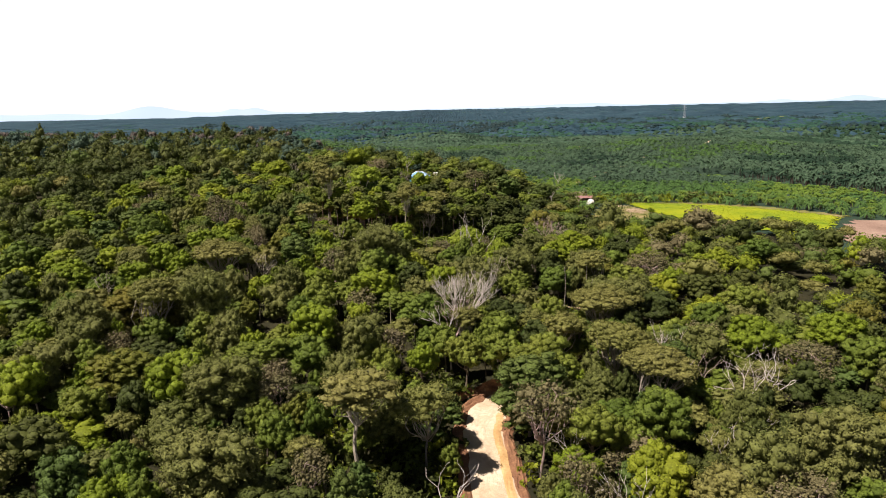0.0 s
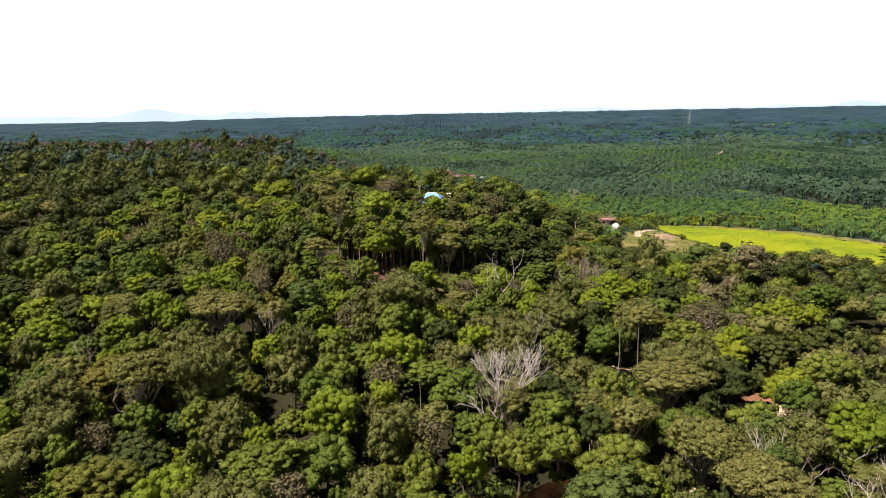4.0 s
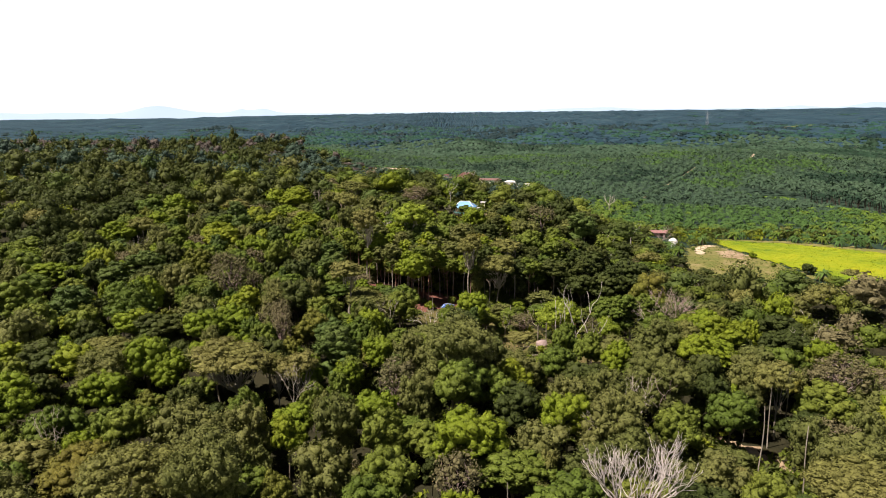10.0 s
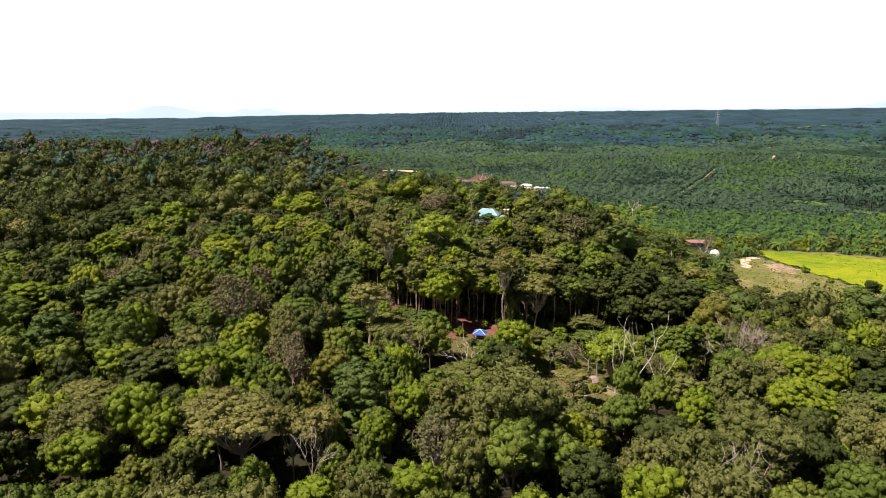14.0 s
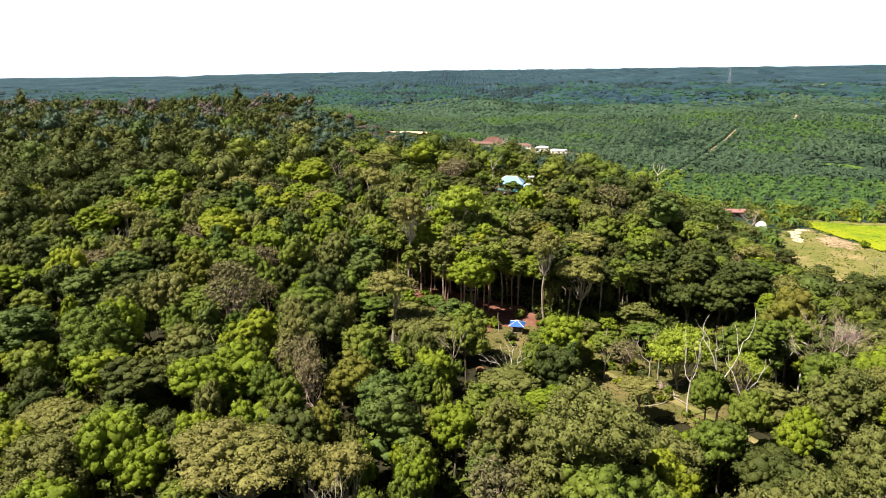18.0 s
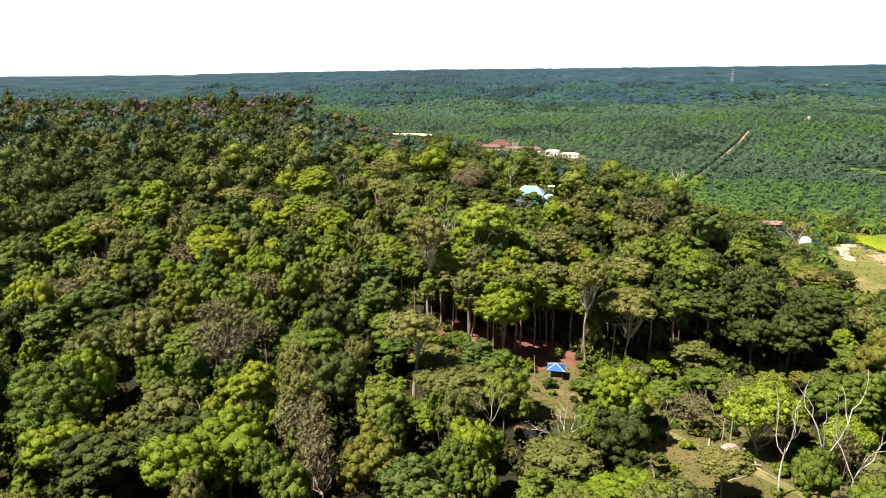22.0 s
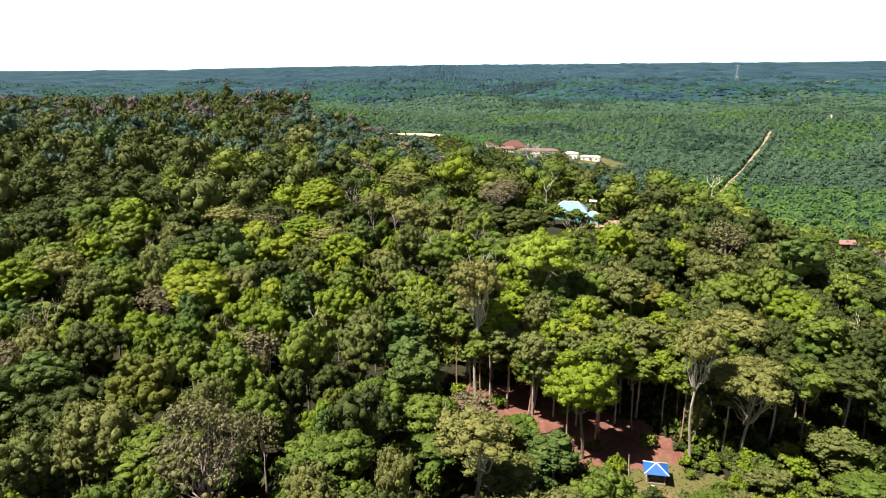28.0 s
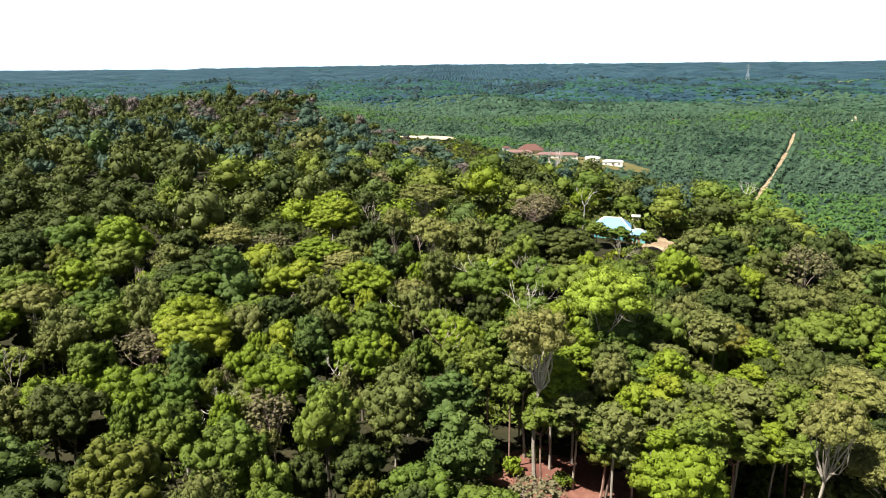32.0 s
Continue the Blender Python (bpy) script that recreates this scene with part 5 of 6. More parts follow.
# ---- bare and dead trees ----
def dead_tree(x, y, height, trunk, fork_at, spread, depth, kids, label, mat="dead", seed=1, lean=(0, 0), name="dead_tree", up=0.25):
    rng = np.random.default_rng(seed)
    root = new(name)
    tagged(root, label, "tree")
    fork = np.array([lean[0], lean[1], fork_at])
    part("trunk", mesh_np("trunk", [tube(wander(rng, (0, 0, -0.8), fork, 0.03, 6), [trunk * 1.6, trunk * 1.1, trunk, trunk * 0.95, trunk * 0.9, trunk * 0.8], 8)], M[mat]), root)
    for k in range(kids + 1):
        out, tips = [], []
        h = unit((np.array([math.cos(k * 2.4) * spread * 1.4, math.sin(k * 2.4) * spread * 1.4, 1.0]) + rng.normal(size=3) * 0.2)[None])[0]
        branch_out(rng, fork, h, (height - fork_at) * 0.46, trunk * 0.55, depth, out, tips, spread, kids, 5, up)
        part("limb", mesh_np("limb", out, M[mat]), root)
    root.matrix_basis = pose(x, y, gz(x, y))
    return root


dead_tree(5, 180, 22, 0.44, 8, 0.42, 3, 4, "large dead tree with bare silvery white branches", "dead", 4, up=0.45)
dead_tree(3, 176, 17, 0.3, 7, 0.45, 3, 3, "dead brown tree beside the silvery one", "twig", 14, up=0.4)
dead_tree(12, 270, 31, 0.24, 10, 0.35, 1, 2, "tall dead tree with few white forked limbs", "dead", 6, up=0.5)
dead_tree(8, 275, 23, 0.18, 8, 0.35, 1, 2, "dead white tree with broken forked limbs", "dead", 8, up=0.5)
dead_tree(16, 268, 21, 0.18, 8, 0.35, 1, 2, "dead white tree with broken forked limbs", "dead", 9, up=0.5)
dead_tree(43, 286, 21, 0.26, 8, 0.6, 3, 4, "bare pinkish tree with fine dense twigs", "twig", 10)
dead_tree(40, 283, 18, 0.22, 7, 0.6, 3, 3, "bare pinkish tree with fine dense twigs", "twig", 15)
dead_tree(48, 152, 20, 0.22, 9, 0.5, 2, 3, "bare white-limbed tree among the canopy", "dead", 11)
dead_tree(62, 139, 19, 0.22, 8, 0.5, 2, 3, "bare white-limbed tree among the canopy", "dead", 12)
dead_tree(70, 143, 19, 0.22, 8, 0.5, 2, 3, "bare white-limbed tree among the canopy", "dead", 13)
dead_tree(48, 112, 16, 0.24, 6, 0.5, 2, 3, "bare white-limbed tree among the canopy", "dead", 16)
dead_tree(-258, 505, 20, 0.5, 10, 0.45, 2, 2, "bare tree above the far canopy", "dead", 17)
dead_tree(-7, 655, 26, 0.4, 10, 0.4, 2, 3, "tall dead white tree at the forest edge before far houses", "dead", 31, up=0.4)
dead_tree(108, 655, 15, 0.3, 5, 0.45, 2, 3, "bare pale tree beside the plantation road", "dead", 32, up=0.4)
dead_tree(28, 194, 13, 0.2, 8, 0.6, 1, 2, "crooked dead white tree with few limbs", "dead", 33, lean=(-1.5, 0.5))
for i_, (x_, y_, h_) in enumerate([(4, 291, 12), (7, 294, 15), (2, 300, 11), (11, 292, 12), (14, 288, 10), (-6, 292, 10)]):
    tagged(dead_tree(x_, y_, h_, 0.15, h_ * 0.45, 0.5, 2, 2, "slim bare pale tree on worn grass", "bark_white", 70 + i_, up=0.4), group="bare trees on the grass")
dead_tree(84, 432, 12, 0.25, 4, 0.5, 3, 3, "bare grey tree by the sandy ground", "twig", 18)
dead_tree(-88, 356, 15, 0.22, 10, 0.5, 2, 3, "bare grey treetop among green crowns", "dead", 19)
dead_tree(-110, 340, 12, 0.22, 7, 0.5, 2, 3, "bare grey treetop among green crowns", "dead", 20)
dead_tree(-106, 347, 13, 0.22, 8, 0.5, 2, 3, "bare grey treetop among green crowns", "dead", 21)


def snags():
    """Bare white tops that stick out of the canopy here and there."""
    rng = np.random.default_rng(63)
    made = []
    for k in range(4):
        made.append(dead_tree(0, 0, 15, 0.17, 7, 0.5, 2, 3 if k % 2 else 2, "bare forked tree with pale dead limbs above the canopy", ("dead", "bark_white", "twig", "dead")[k], 200 + k, name="bare_tree", up=0.4))
        tagged(made[-1], group="bare trees in the canopy")
    n = 0
    while n < 66:
        x, y = rng.uniform(-190, 110), rng.uniform(95, 480)
        if not inside(FOREST_EDGE, x, y) or near_line(ROAD, x, y) < 8 or inside(GRASS, x, y) or inside(RED, x, y) or inside(SANDY, x, y) or abs(x - axis_x(y)) > 0.6 * y:
            continue
        if rng.uniform() > (0.35 if x < 0 else 1.0):
            continue
        s = rng.uniform(0.85, 1.3)
        m = pose(x, y, gz(x, y), rng.uniform(-5, 5), rng.uniform(-5, 5), rng.uniform(0, 360)) @ Matrix.Diagonal((s, s, s * (0.85 if x > 30 else 1.05), 1))
        if n < 4:
            made[n].matrix_basis = m
        else:
            copy_thing(made[n % 4], Matrix.Identity(4)).matrix_basis = m
        n += 1


snags()


def pole_trunk(x, y, h, r, seed, label, mat):
    rng = np.random.default_rng(seed)
    root = new("leafless_tree")
    tagged(root, label, "tree trunk", "bare trunks")
    part("stem", mesh_np("stem", [tube(wander(rng, (0, 0, -0.5), (rng.normal() * 0.4, rng.normal() * 0.4, h), 0.02, 6), np.linspace(r, r * 0.5, 6), 6)], M[mat]), root)
    root.matrix_basis = pose(x, y, gz(x, y))


for i, (x, y, h) in enumerate([(-14, 186, 13), (-9, 192, 11), (36, 206, 19), (44, 204, 16), (-4, 303, 9), (47, 226, 15), (54, 232, 14), (78, 210, 9), (80, 211, 7), (82, 210, 8), (76, 211, 7), (-60, 318, 14), (-29, 318, 6)]):
    pole_trunk(x, y, h, 0.17, 40 + i, "slender branchless pale trunk standing among trees", "bark_white")


# tall straight trees round the clearing
def tall_trees():
    rng = np.random.default_rng(21)
    kinds = []
    for leaf, bark, lab in (("green", "bark_red", "tall straight tree with bare reddish trunk and high crown"), ("olive", "bark_white", "tall straight tree with bare pale trunk and high crown"), ("lime", "bark_white", "tall slim tree with pale trunk and light green crown"), ("dark", "bark_white", "tall straight tree with pale trunk and dark green crown")):
        sp = species(leaf, lab, 3.6, 4.4, 21, 7, 14, 1300, 0.42, bark=bark, trunk=0.16, limbs=5, fork=0.8, bend=0.012)
        root = new("tall_forest_tree")
        tagged(root, lab, "tree", "tall trees of the clearing")
        tr, cr = tree_shape(rng, sp)
        part("trunk", tr, root, "straight bare trunk")
        part("crown", cr, root)
        kinds.append([root, False])
    spots = [(-58, 346), (-55, 349), (-51, 346), (-53, 341), (-48, 341), (-47, 348), (-44, 339), (-42, 345), (-39, 339), (-38, 346), (-35, 336), (-34, 342), (-31, 334), (-30, 341), (-27, 338), (-24, 336),
             (-22, 341), (-18, 337), (-14, 340), (-10, 336), (-6, 341), (-2, 338), (4, 342), (9, 338), (-16, 332), (-44, 331), (-38, 328), (-33, 329), (14, 332), (18, 338), (-50, 353), (-40, 352), (-31, 349), (-22, 346), (-12, 346), (-4, 349), (-62, 349), (-20, 352), (-45, 357), (-34, 356), (-28, 361), (-14, 358), (-6, 356), (2, 354), (10, 350), (16, 346), (24, 344), (30, 340), (8, 346), (-18, 365), (-8, 366), (4, 364), (14, 358), (22, 354), (-38, 364), (-52, 362), (26, 332), (36, 330), (-9, 329), (0, 331), (6, 330)]
    for i, (x, y) in enumerate(spots):
        # Right of x = -10, mostly dark crowns stand in for shade among trunks.
        k = kinds[i % 3] if x < -10 or i % 5 == 0 else kinds[3]
        s, t = rng.uniform(0.85, 1.45), rng.uniform(0.72, 1.05)
        m = pose(x, y, gz(x, y), 0, 0, rng.uniform(0, 360)) @ Matrix.Diagonal((s, s, t, 1))
        if k[1]:
            copy_thing(k[0], Matrix.Identity(4)).matrix_basis = m
        else:
            k[0].matrix_basis = m
            k[1] = True


tall_trees()


def feathery_trees():
    """Pale lime trees with thin hanging foliage round the clearing."""
    rng = np.random.default_rng(83)
    for x, y, r, h in [(10, 288, 6.5, 15), (-38, 366, 8.0, 29), (22, 281, 4.5, 12)]:
        sp = species("feather", "", r, r * 0.85, h, 26, 10, 5200, 0.40, -0.15, 0.32, 0.16, 0.75, 0.75, trunk=0.22, bark="bark_white", limbs=20, fork=1.2)
        root = new("feathery_tree")
        tagged(root, "pale lime-green tree with soft feathery foliage and white limbs", "tree", "feathery trees of the clearing")
        tr, cr = tree_shape(rng, sp)
        part("trunk", tr, root, "slim white trunk and limbs")
        part("crown", cr, root)
        root.matrix_basis = pose(x, y, gz(x, y))


feathery_trees()


# ---- shrubs, logs and stones ----
def shrubs():
    rng = np.random.default_rng(31)
    pools = []
    for leaf, lab in (("green", "low leafy green shrub beside worn ground"), ("lime", "low light green shrub beside worn ground"), ("dark", "low dark shrub beside worn ground"), ("olive", "low dry olive shrub beside worn ground")):
        c, _ = crown(rng, 1.5, 1.2, 4, 7, 150, 0.5, -0.1, 0.5, 0.15)
        root = new("shrub")
        tagged(root, lab, "shrub", "shrubs of the clearings")
        part("foliage", mesh_np("foliage", [(v + np.array([0, 0, 0.8]), f) for v, f in c], M[leaf]), root)
        pools.append([root, False])
    spots = []
    for line, a, b, n in ((ROAD, 6.5, 9.5, 34), (TRACK, 2.6, 5.5, 26)):
        p = bezier_line(line)
        for _ in range(n):
            q = p[int(rng.integers(8, len(p)))]
            th, r = rng.uniform(0, 6.283), rng.uniform(a, b)
            spots.append((q[0] + r * math.cos(th), q[1] + r * math.sin(th)))
    spots = [s for s in spots if near_line(ROAD, *s) > 6 and near_line(TRACK, *s) > 2.4]
    for poly, n in ((GRASS, 18), (RED, 7), (SANDY, 5), (HOUSE_YARD, 6)):
        px, py = [p[0] for p in poly], [p[1] for p in poly]
        for _ in range(n * 3):
            x, y = rng.uniform(min(px), max(px)), rng.uniform(min(py), max(py))
            if inside(poly, x, y) and math.hypot(x + 24, y - 320) > 5 and near_line(TRACK, x, y) > 2:
                spots.append((x, y))
    for i in range(34):
        spots.append((40 + rng.normal() * 7, 206 + rng.normal() * 5))
    for i in range(40):
        spots.append((-17 + rng.uniform(0, 16), 322 + rng.uniform(0, 10)))
    for i in range(64):
        spots.append((-14 + rng.uniform(0, 34), 318 + rng.uniform(-5, 10)))
    for i in range(34):
        spots.append((-14 + rng.uniform(0, 34), 290 + rng.uniform(-12, 20)))
    for x, y in spots:
        k = pools[int(rng.choice(4, p=[0.4, 0.25, 0.15, 0.2]))]
        s = rng.uniform(0.5, 1.3)
        m = pose(x, y, gz(x, y) + 0.05, 0, 0, rng.uniform(0, 360)) @ Matrix.Diagonal((s, s, s * rng.uniform(0.8, 1.3), 1))
        if k[1]:
            copy_thing(k[0], Matrix.Identity(4)).matrix_basis = m
        else:
            k[0].matrix_basis = m
            k[1] = True
    c, _ = crown(rng, 3.6, 2.6, 7, 12, 500, 0.5, -0.2)
    lone = new("field_bush")
    tagged(lone, "dark rounded bush at the edge of the yellow field", "bush")
    part("foliage", mesh_np("foliage", [(v + np.array([0, 0, 2.2]), f) for v, f in c], M["dark"]), lone)
    lone.matrix_basis = pose(135, 386, gz(135, 386) + 0.3)


shrubs()


def crop_tufts():
    rng = np.random.default_rng(41)
    x, y = rng.uniform(120, 230, 16000), rng.uniform(338, 484, 16000)
    k = inside(FIELD, x, y)
    x, y = x[k], y[k]
    p = np.stack([x, y, ground_z(x, y) + 0.60], 1)
    n = rng.normal(size=p.shape) * 0.22 + np.array([0, 0, 1.0])
    ob = new("crop_plants", mesh_np("crop_plants", [sprays(rng, p, n, 0.75, 0.8)], M["crop"]))
    tagged(ob, "yellow-green leafy crop plants", "crop", kind="stuff")


crop_tufts()


def grass_tufts():
    rng = np.random.default_rng(43)
    x, y = rng.uniform(-40, 24, 11000), rng.uniform(270, 327, 11000)
    k = inside(GRASS, x, y) & (near_line(TRACK, x, y) > 1.2)
    x, y = x[k], y[k]
    p = np.stack([x, y, ground_z(x, y) + 0.28], 1)
    n = rng.normal(size=p.shape) * 0.6 + np.array([0, 0, 0.8])
    half = len(p) // 2
    for key, q, m in (("olive", slice(0, half), "tufts of dry olive grass"), ("green", slice(half, None), "tufts of green grass")):
        tagged(new("grass_tufts", mesh_np("grass_tufts", [sprays(rng, p[q], n[q], 0.5, 0.6)], M[key])), m + " in the clearing", "grass", kind="stuff")


grass_tufts()


def sandy_tufts():
    rng = np.random.default_rng(47)
    x, y = rng.uniform(80, 134, 3400), rng.uniform(362, 460, 3400)
    k = inside(SANDY, x, y) & (rng.uniform(size=3400) < 0.35 + 0.65 * (np.sin(x * 0.23) * np.sin(y * 0.17) > 0))
    x, y = x[k], y[k]
    p = np.stack([x, y, ground_z(x, y) + 0.28], 1)
    tagged(new("grass_tufts", mesh_np("grass_tufts", [sprays(rng, p, rng.normal(size=p.shape) * 0.5 + np.array([0, 0, 0.9]), 0.8, 0.7)], M["olive"])), "tufts of dry olive grass on sandy ground", "grass", kind="stuff")


sandy_tufts()


def log(x, y, length, r, turn, tilt, seed, label):
    rng = np.random.default_rng(seed)
    root = new("fallen_log")
    tagged(root, label, "log", "felled logs")
    part("stem", mesh_np("stem", [tube(wander(rng, (0, 0, 0), (length, 0, 0), 0.02, 6), np.linspace(r, r * 0.7, 6), 7)], M["bark_white"]), root)
    root.matrix_basis = pose(x, y, gz(x, y) + 0.14 + r * 0.8, 0, -tilt, turn)


for i in range(14):
    r_ = random.Random(i)
    log(r_.uniform(-4, 16), r_.uniform(277, 296), r_.uniform(3, 8), r_.uniform(0.1, 0.22), r_.uniform(0, 360), r_.uniform(0, 4), 60 + i, "pale felled log lying on worn grass")


def stone(name, x, y, r, mat, label, seed, flat=0.6):
    rng = np.random.default_rng(seed)
    bm = bmesh.new()
    bmesh.ops.create_icosphere(bm, subdivisions=2, radius=r)
    for v in bm.verts:
        v.co *= 1 + 0.18 * noise.noise(v.co * (1.4 / r) + Vector((seed, 0, 0)))
        v.co.z *= flat
    me = bpy.data.meshes.new(name)
    bm.to_mesh(me)
    bm.free()
    me.materials.append(mat)
    ob = new(name, me)
    ob.matrix_basis = pose(x, y, gz(x, y) + r * flat * 0.6, 0, 0, rng.uniform(0, 360))
    tagged(ob, label, "stump" if "stump" in name else "stone")


stone("root_stump", 5, 289, 1.9, M["twig"], "upturned root stump lying in the clearing", 2, 0.7)
stone("boulder", -33, 292, 1.4, M["white"], "pale boulder half hidden by trees", 3)
stone("boulder", -35, 294, 1.0, M["clay"], "orange-brown boulder half hidden by trees", 4)
stone("boulder", -13, 318, 0.7, M["white"], "pale stone beside the clearing path", 5)
stone("boulder", -10, 316, 0.6, M["sand"], "pale stone beside the clearing path", 6)


# ---- gazebo ----
def bar(a, b, r, sides=6):
    return tube([a, b], [r, r], sides)


def slope(corners, thick):
    """One roof slope: a slab over three or four corners."""
    bm = bmesh.new()
    top = [bm.verts.new(c) for c in corners]
    low = [bm.verts.new((c[0], c[1], c[2] - thick)) for c in corners]
    bm.faces.new(top)
    bm.faces.new(low[::-1])
    n = len(corners)
    for i in range(n):
        bm.faces.new((top[i], low[i], low[(i + 1) % n], top[(i + 1) % n]))
    return bm


def hip_roof(root, hx, hy, z0, z1, ridge, mat, trim=None, thick=0.1):
    A, B, C, D = (-hx, -hy, z0), (hx, -hy, z0), (hx, hy, z0), (-hx, hy, z0)
    if ridge > 0.01:
        E_, F_ = (-ridge, 0, z1), (ridge, 0, z1)
        sets = [(A, B, F_, E_), (C, D, E_, F_), (B, C, F_), (D, A, E_)]
    else:
        E_ = F_ = (0, 0, z1)
        sets = [(A, B, E_), (B, C, E_), (C, D, E_), (D, A, E_)]
    for s in sets:
        part("roof_slope", slope(s, thick), root, "", mat)
    if trim:
        for p, q in ((A, E_), (D, E_), (B, F_), (C, F_)) + (((E_, F_),) if ridge > 0.01 else ()):
            part("ridge_cap", mesh_np("ridge_cap", [bar((p[0], p[1], p[2] + 0.03), (q[0], q[1], q[2] + 0.03), 0.09 if thick < 0.15 else 0.16)], trim), root)


def gazebo():
    g = new("gazebo")
    tagged(g, "small open shelter with blue hipped roof and white ridges", "gazebo")
    for x in (-1.45, 1.45):
        for y in (-1.45, 1.45):
            part("post", boxed(x - 0.07, y - 0.07, -0.3, x + 0.07, y + 0.07, 2.3, 0.01), g, "", M["wood"])
    hip_roof(g, 2.05, 2.05, 2.2, 3.3, 0.0, M["blue_roof"], M["white"], 0.07)
    part("floor", boxed(-1.6, -1.6, -0.3, 1.6, 1.6, 0.35, 0.02), g, "", M["wood"])
    part("bench", boxed(-1.4, 1.0, 0.35, 1.4, 1.4, 0.8, 0.02), g, "", M["wood"])
    part("table", boxed(-0.6, -0.4, 0.35, 0.6, 0.4, 1.05, 0.02), g, "", M["wood"])
    for y in (-1.45, 1.45):
        part("rail", boxed(-1.38, y - 0.04, 1.0, 1.38, y + 0.04, 1.1, 0.01), g, "", M["wood"])
    g.matrix_basis = pose(-24, 320, gz(-24, 320) + 0.2, 0, 0, -12)
    s = new("sack")
    tagged(s, "white sack beside the shelter", "sack")
    part("bag", boxed(-0.3, -0.25, 0, 0.3, 0.25, 0.8, 0.12), s, "", M["white"])
    s.matrix_basis = pose(-25.2, 317.2, gz(-25.2, 317.2) + 0.14)


gazebo()


# ---- houses ----
def window_part(root, x, y, z, w, h, axis, sign):
    t = 0.05 * sign
    if axis == "y":
        wn_ = part("window", boxed(x - w / 2, min(y, y + t), z, x + w / 2, max(y, y + t), z + h, 0.0), root, "", M["white"])
        part("pane", boxed(x - w / 2 + 0.1, min(y + t, y + 1.4 * t), z + 0.1, x + w / 2 - 0.1, max(y + t, y + 1.4 * t), z + h - 0.1), wn_, "", M["glass"])
    else:
        wn_ = part("window", boxed(min(x, x + t), y - w / 2, z, max(x, x + t), y + w / 2, z + h, 0.0), root, "", M["white"])
        part("pane", boxed(min(x + t, x + 1.4 * t), y - w / 2 + 0.1, z + 0.1, max(x + t, x + 1.4 * t), y + w / 2 - 0.1, z + h - 0.1), wn_, "", M["glass"])


def house(name, x, y, turn, hx, hy, wall_h, roof_h, ridge, wall, roof, label, trim=None, windows=3, eave=0.6):
    h = new(name)
    tagged(h, label, "house")
    t = 0.2
    part("wall", boxed(-hx, -hy, -1.0, hx, -hy + t, wall_h), h, "", wall)
    part("wall", boxed(-hx, hy - t, -1.0, hx, hy, wall_h), h, "", wall)
    part("wall", boxed(-hx, -hy + t, -1.0, -hx + t, hy - t, wall_h), h, "", wall)
    part("wall", boxed(hx - t, -hy + t, -1.0, hx, hy - t, wall_h), h, "", wall)
    hip_roof(h, hx + eave, hy + eave, wall_h, wall_h + roof_h, ridge, roof, trim, 0.16)
    for k in range(windows):
        wx = -hx + (k + 0.5) * 2 * hx / windows
        window_part(h, wx, -hy, 0.9, 1.3, 1.2, "y", -1)
    window_part(h, -hx, 0, 0.9, 1.3, 1.2, "x", -1)
    window_part(h, hx, 0, 0.9, 1.3, 1.2, "x", 1)
    part("door", boxed(hx * 0.12 - 0.5, -hy - 0.06, 0, hx * 0.12 + 0.5, -hy, 2.1), h, "", M["wood"])
    h.matrix_basis = pose(x, y, gz(x, y) + 0.1, 0, 0, turn)
    return h


house("blue_house", -14, 469, -14, 5.4, 4.2, 3.2, 3.0, 2.6, M["aqua"], M["pale_blue"], "single-storey aqua house with a pale blue sheet roof among trees", M["white"], 3, 0.8)
house("house_annex", -6.4, 464.6, -14, 2.2, 2.2, 2.7, 1.3, 0.8, M["aqua"], M["pale_blue"], "low annex of the blue house with a pale blue roof", M["white"], 1, 0.5)


def tank_tower():
    t = new("water_tower")
    tagged(t, "cream water tower with a flat white top beside the blue house", "tower")
    part("shaft", boxed(-1.2, -1.2, -1, 1.2, 1.2, 3.9, 0.05), t, "", M["cream"])
    for x in (-1.0, 1.0):
        for y in (-1.0, 1.0):
            part("pillar", boxed(x - 0.15, y - 0.15, 3.9, x + 0.15, y + 0.15, 5.2), t, "", M["cream"])
    part("cap", boxed(-1.5, -1.5, 5.2, 1.5, 1.5, 5.5, 0.05), t, "", M["white"])
    part("tank", mesh_np("tank", [tube([(0, 0, 3.9), (0, 0, 4.0), (0, 0, 4.9), (0, 0, 5.0)], [0.2, 0.75, 0.75, 0.2], 14)], M["cream"]), t)
    t.matrix_basis = pose(-3.4, 480, gz(-3.4, 480), 0, 0, -14)


tank_tower()
house("hut", 11, 466, 10, 2.0, 1.8, 2.4, 1.1, 1.0, M["wood"], M["brown_roof"], "small dark wooden hut beside a yard", None, 1, 0.4)


def shed():
    s = new("shed")
    tagged(s, "long low shed with a faded red sheet roof beside palms", "shed")
    for i in range(5):
        for y in (-2.2, 2.2):
            part("post", boxed(-6.2 + i * 3.1 - 0.08, y - 0.08, -1.0, -6.2 + i * 3.1 + 0.08, y + 0.08, 2.6), s, "", M["wood"])
    part("wall", boxed(-6.4, 2.3, -1.0, 6.4, 2.45, 2.6), s, "", M["wood"])
    part("roof_slope", slope([(-7, -2.9, 2.5), (7, -2.9, 2.5), (7, 0, 3.7), (-7, 0, 3.7)], 0.08), s, "", M["red_roof"])
    part("roof_slope", slope([(7, 2.9, 2.5), (-7, 2.9, 2.5), (-7, 0, 3.7), (7, 0, 3.7)], 0.08), s, "", M["red_roof"])
    s.matrix_basis = pose(99, 492, gz(99, 492) + 0.1, 0, 0, -4)


shed()


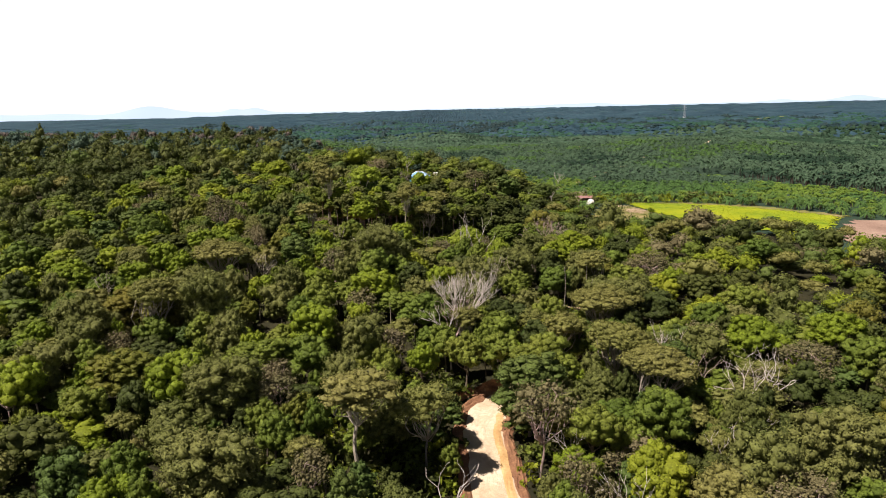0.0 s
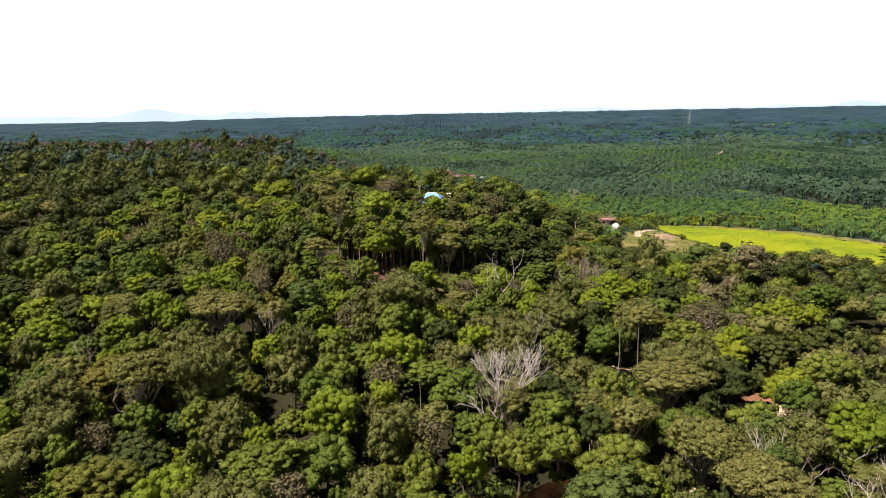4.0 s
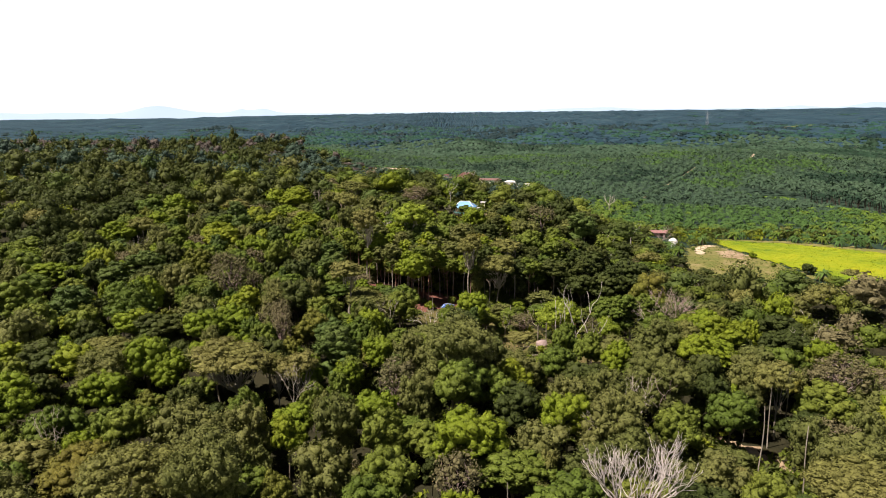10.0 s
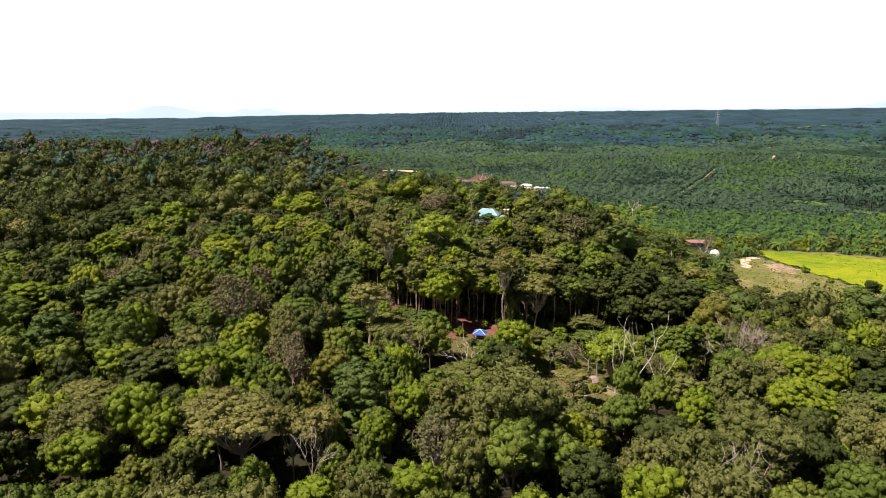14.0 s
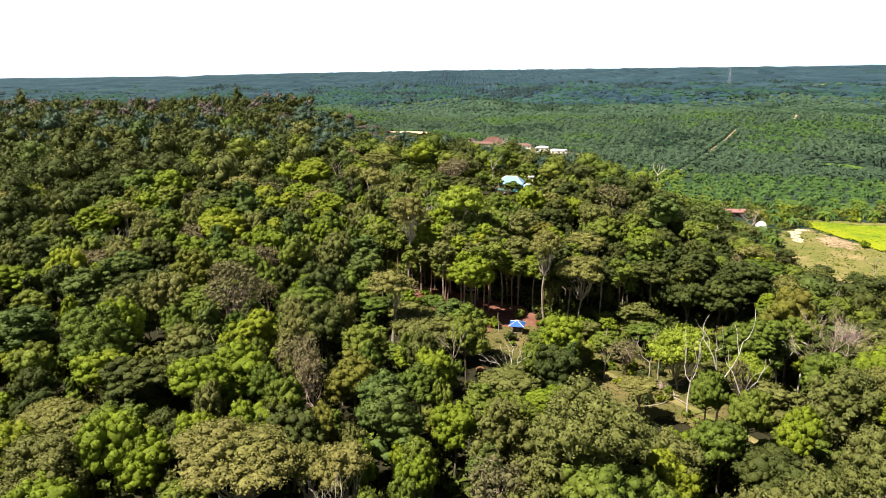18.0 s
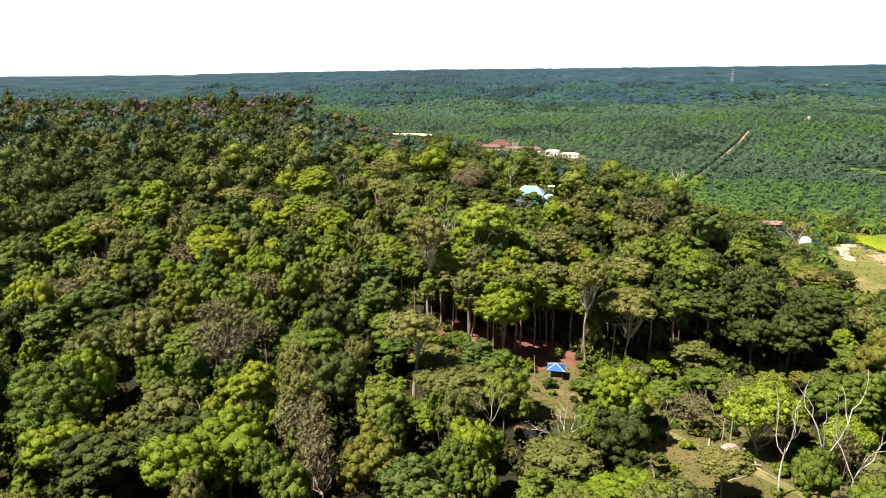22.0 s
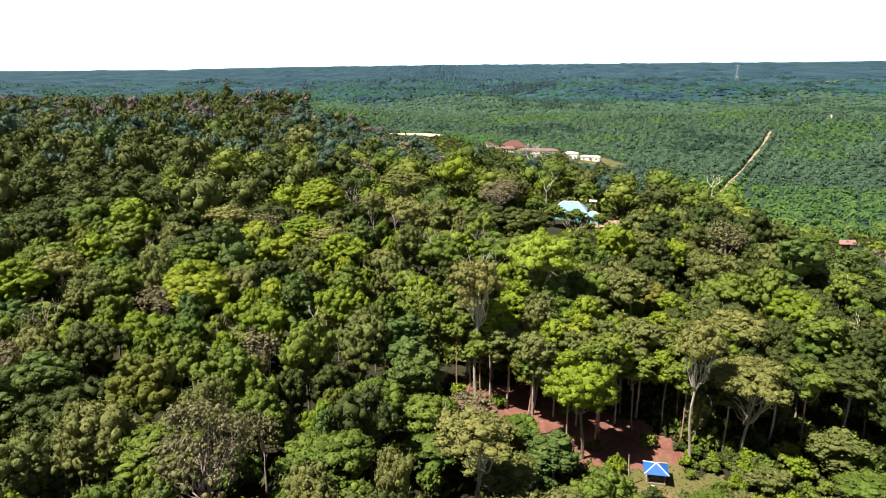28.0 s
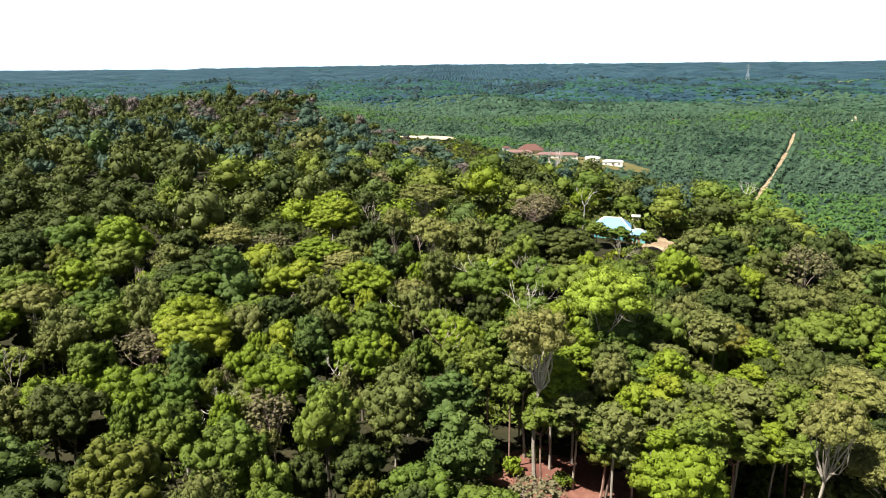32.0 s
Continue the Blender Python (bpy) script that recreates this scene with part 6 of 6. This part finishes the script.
def dome_tank():
    t = new("storage_tank")
    tagged(t, "round white domed tank standing on grass", "tank")
    prof = [(0.05, 0), (2.2, 0), (2.35, 0.3), (2.4, 1.6), (2.3, 2.5), (1.95, 3.3), (1.4, 3.9), (0.7, 4.25), (0.05, 4.35)]
    part("shell", mesh_np("shell", [tube([(0, 0, z + i * 1e-3) for i, (r, z) in enumerate(prof)], [r for r, z in prof], 24)], M["white"]), t)
    part("hatch", mesh_np("hatch", [tube([(0, 0, 4.2), (0, 0, 4.5), (0, 0, 4.55)], [0.45, 0.45, 0.02], 12)], M["steel"]), t)
    t.matrix_basis = pose(94, 445, gz(94, 445) + 0.05)


dome_tank()
house("far_house", -4, 796, -8, 9, 6.5, 3.6, 4.2, 3.5, M["cream"], M["brown_roof"], "far house with a large reddish-brown hipped roof", None, 4, 1.0)
house("row_house", 14, 777, -12, 15, 3.4, 3.0, 1.5, 12, M["white"], M["rust_roof"], "long low white building with a faded red roof", None, 8, 0.5)
house("row_house", -14, 779, -6, 9, 3.2, 2.8, 1.5, 7, M["cream"], M["rust_roof"], "long low building with a faded pink roof", None, 5, 0.5)
house("white_house", 50, 751, -18, 7, 3, 3.0, 1.0, 5, M["white"], M["white"], "low white building with a pale roof", None, 3, 0.3)
house("white_house", 36, 755, -18, 5, 4, 4.0, 1.2, 2.5, M["white"], M["white"], "small white building with a pale roof", None, 3, 0.3)
house("white_house", -24, 786, 4, 2.6, 2.6, 4.4, 1.0, 1.2, M["white"], M["brown_roof"], "small white building with a brown roof", None, 1, 0.3)


def pylon(x, y, h):
    p = new("pylon")
    tagged(p, "far steel lattice transmission tower", "pylon")
    w = h * 0.11
    for sx, sy in ((-1, -1), (1, -1), (1, 1), (-1, 1)):
        part("leg", mesh_np("leg", [tube([(sx * w, sy * w, -1), (sx * w * 0.3, sy * w * 0.3, h * 0.6), (sx * 0.3, sy * 0.3, h)], [0.28, 0.22, 0.18], 4)], M["steel"]), p)
    br = []
    for k in range(8):
        z0, z1 = h * k / 10, h * (k + 1) / 10
        a, b = w * (1 - 0.115 * k), w * (1 - 0.115 * (k + 1))
        for s in (-1, 1):
            br += [bar((-a, s * a, z0), (b, s * b, z1), 0.12, 4), bar((a, s * a, z0), (-b, s * b, z1), 0.12, 4)]
    part("bracing", mesh_np("bracing", br, M["steel"]), p)
    for z in (0.68, 0.80, 0.92):
        part("crossarm", mesh_np("crossarm", [bar((-h * 0.14, 0, h * z), (h * 0.14, 0, h * z), 0.35, 4)], M["steel"]), p)
    p.matrix_basis = pose(x, y, gz(x, y))


pylon(819, 2421, 50)
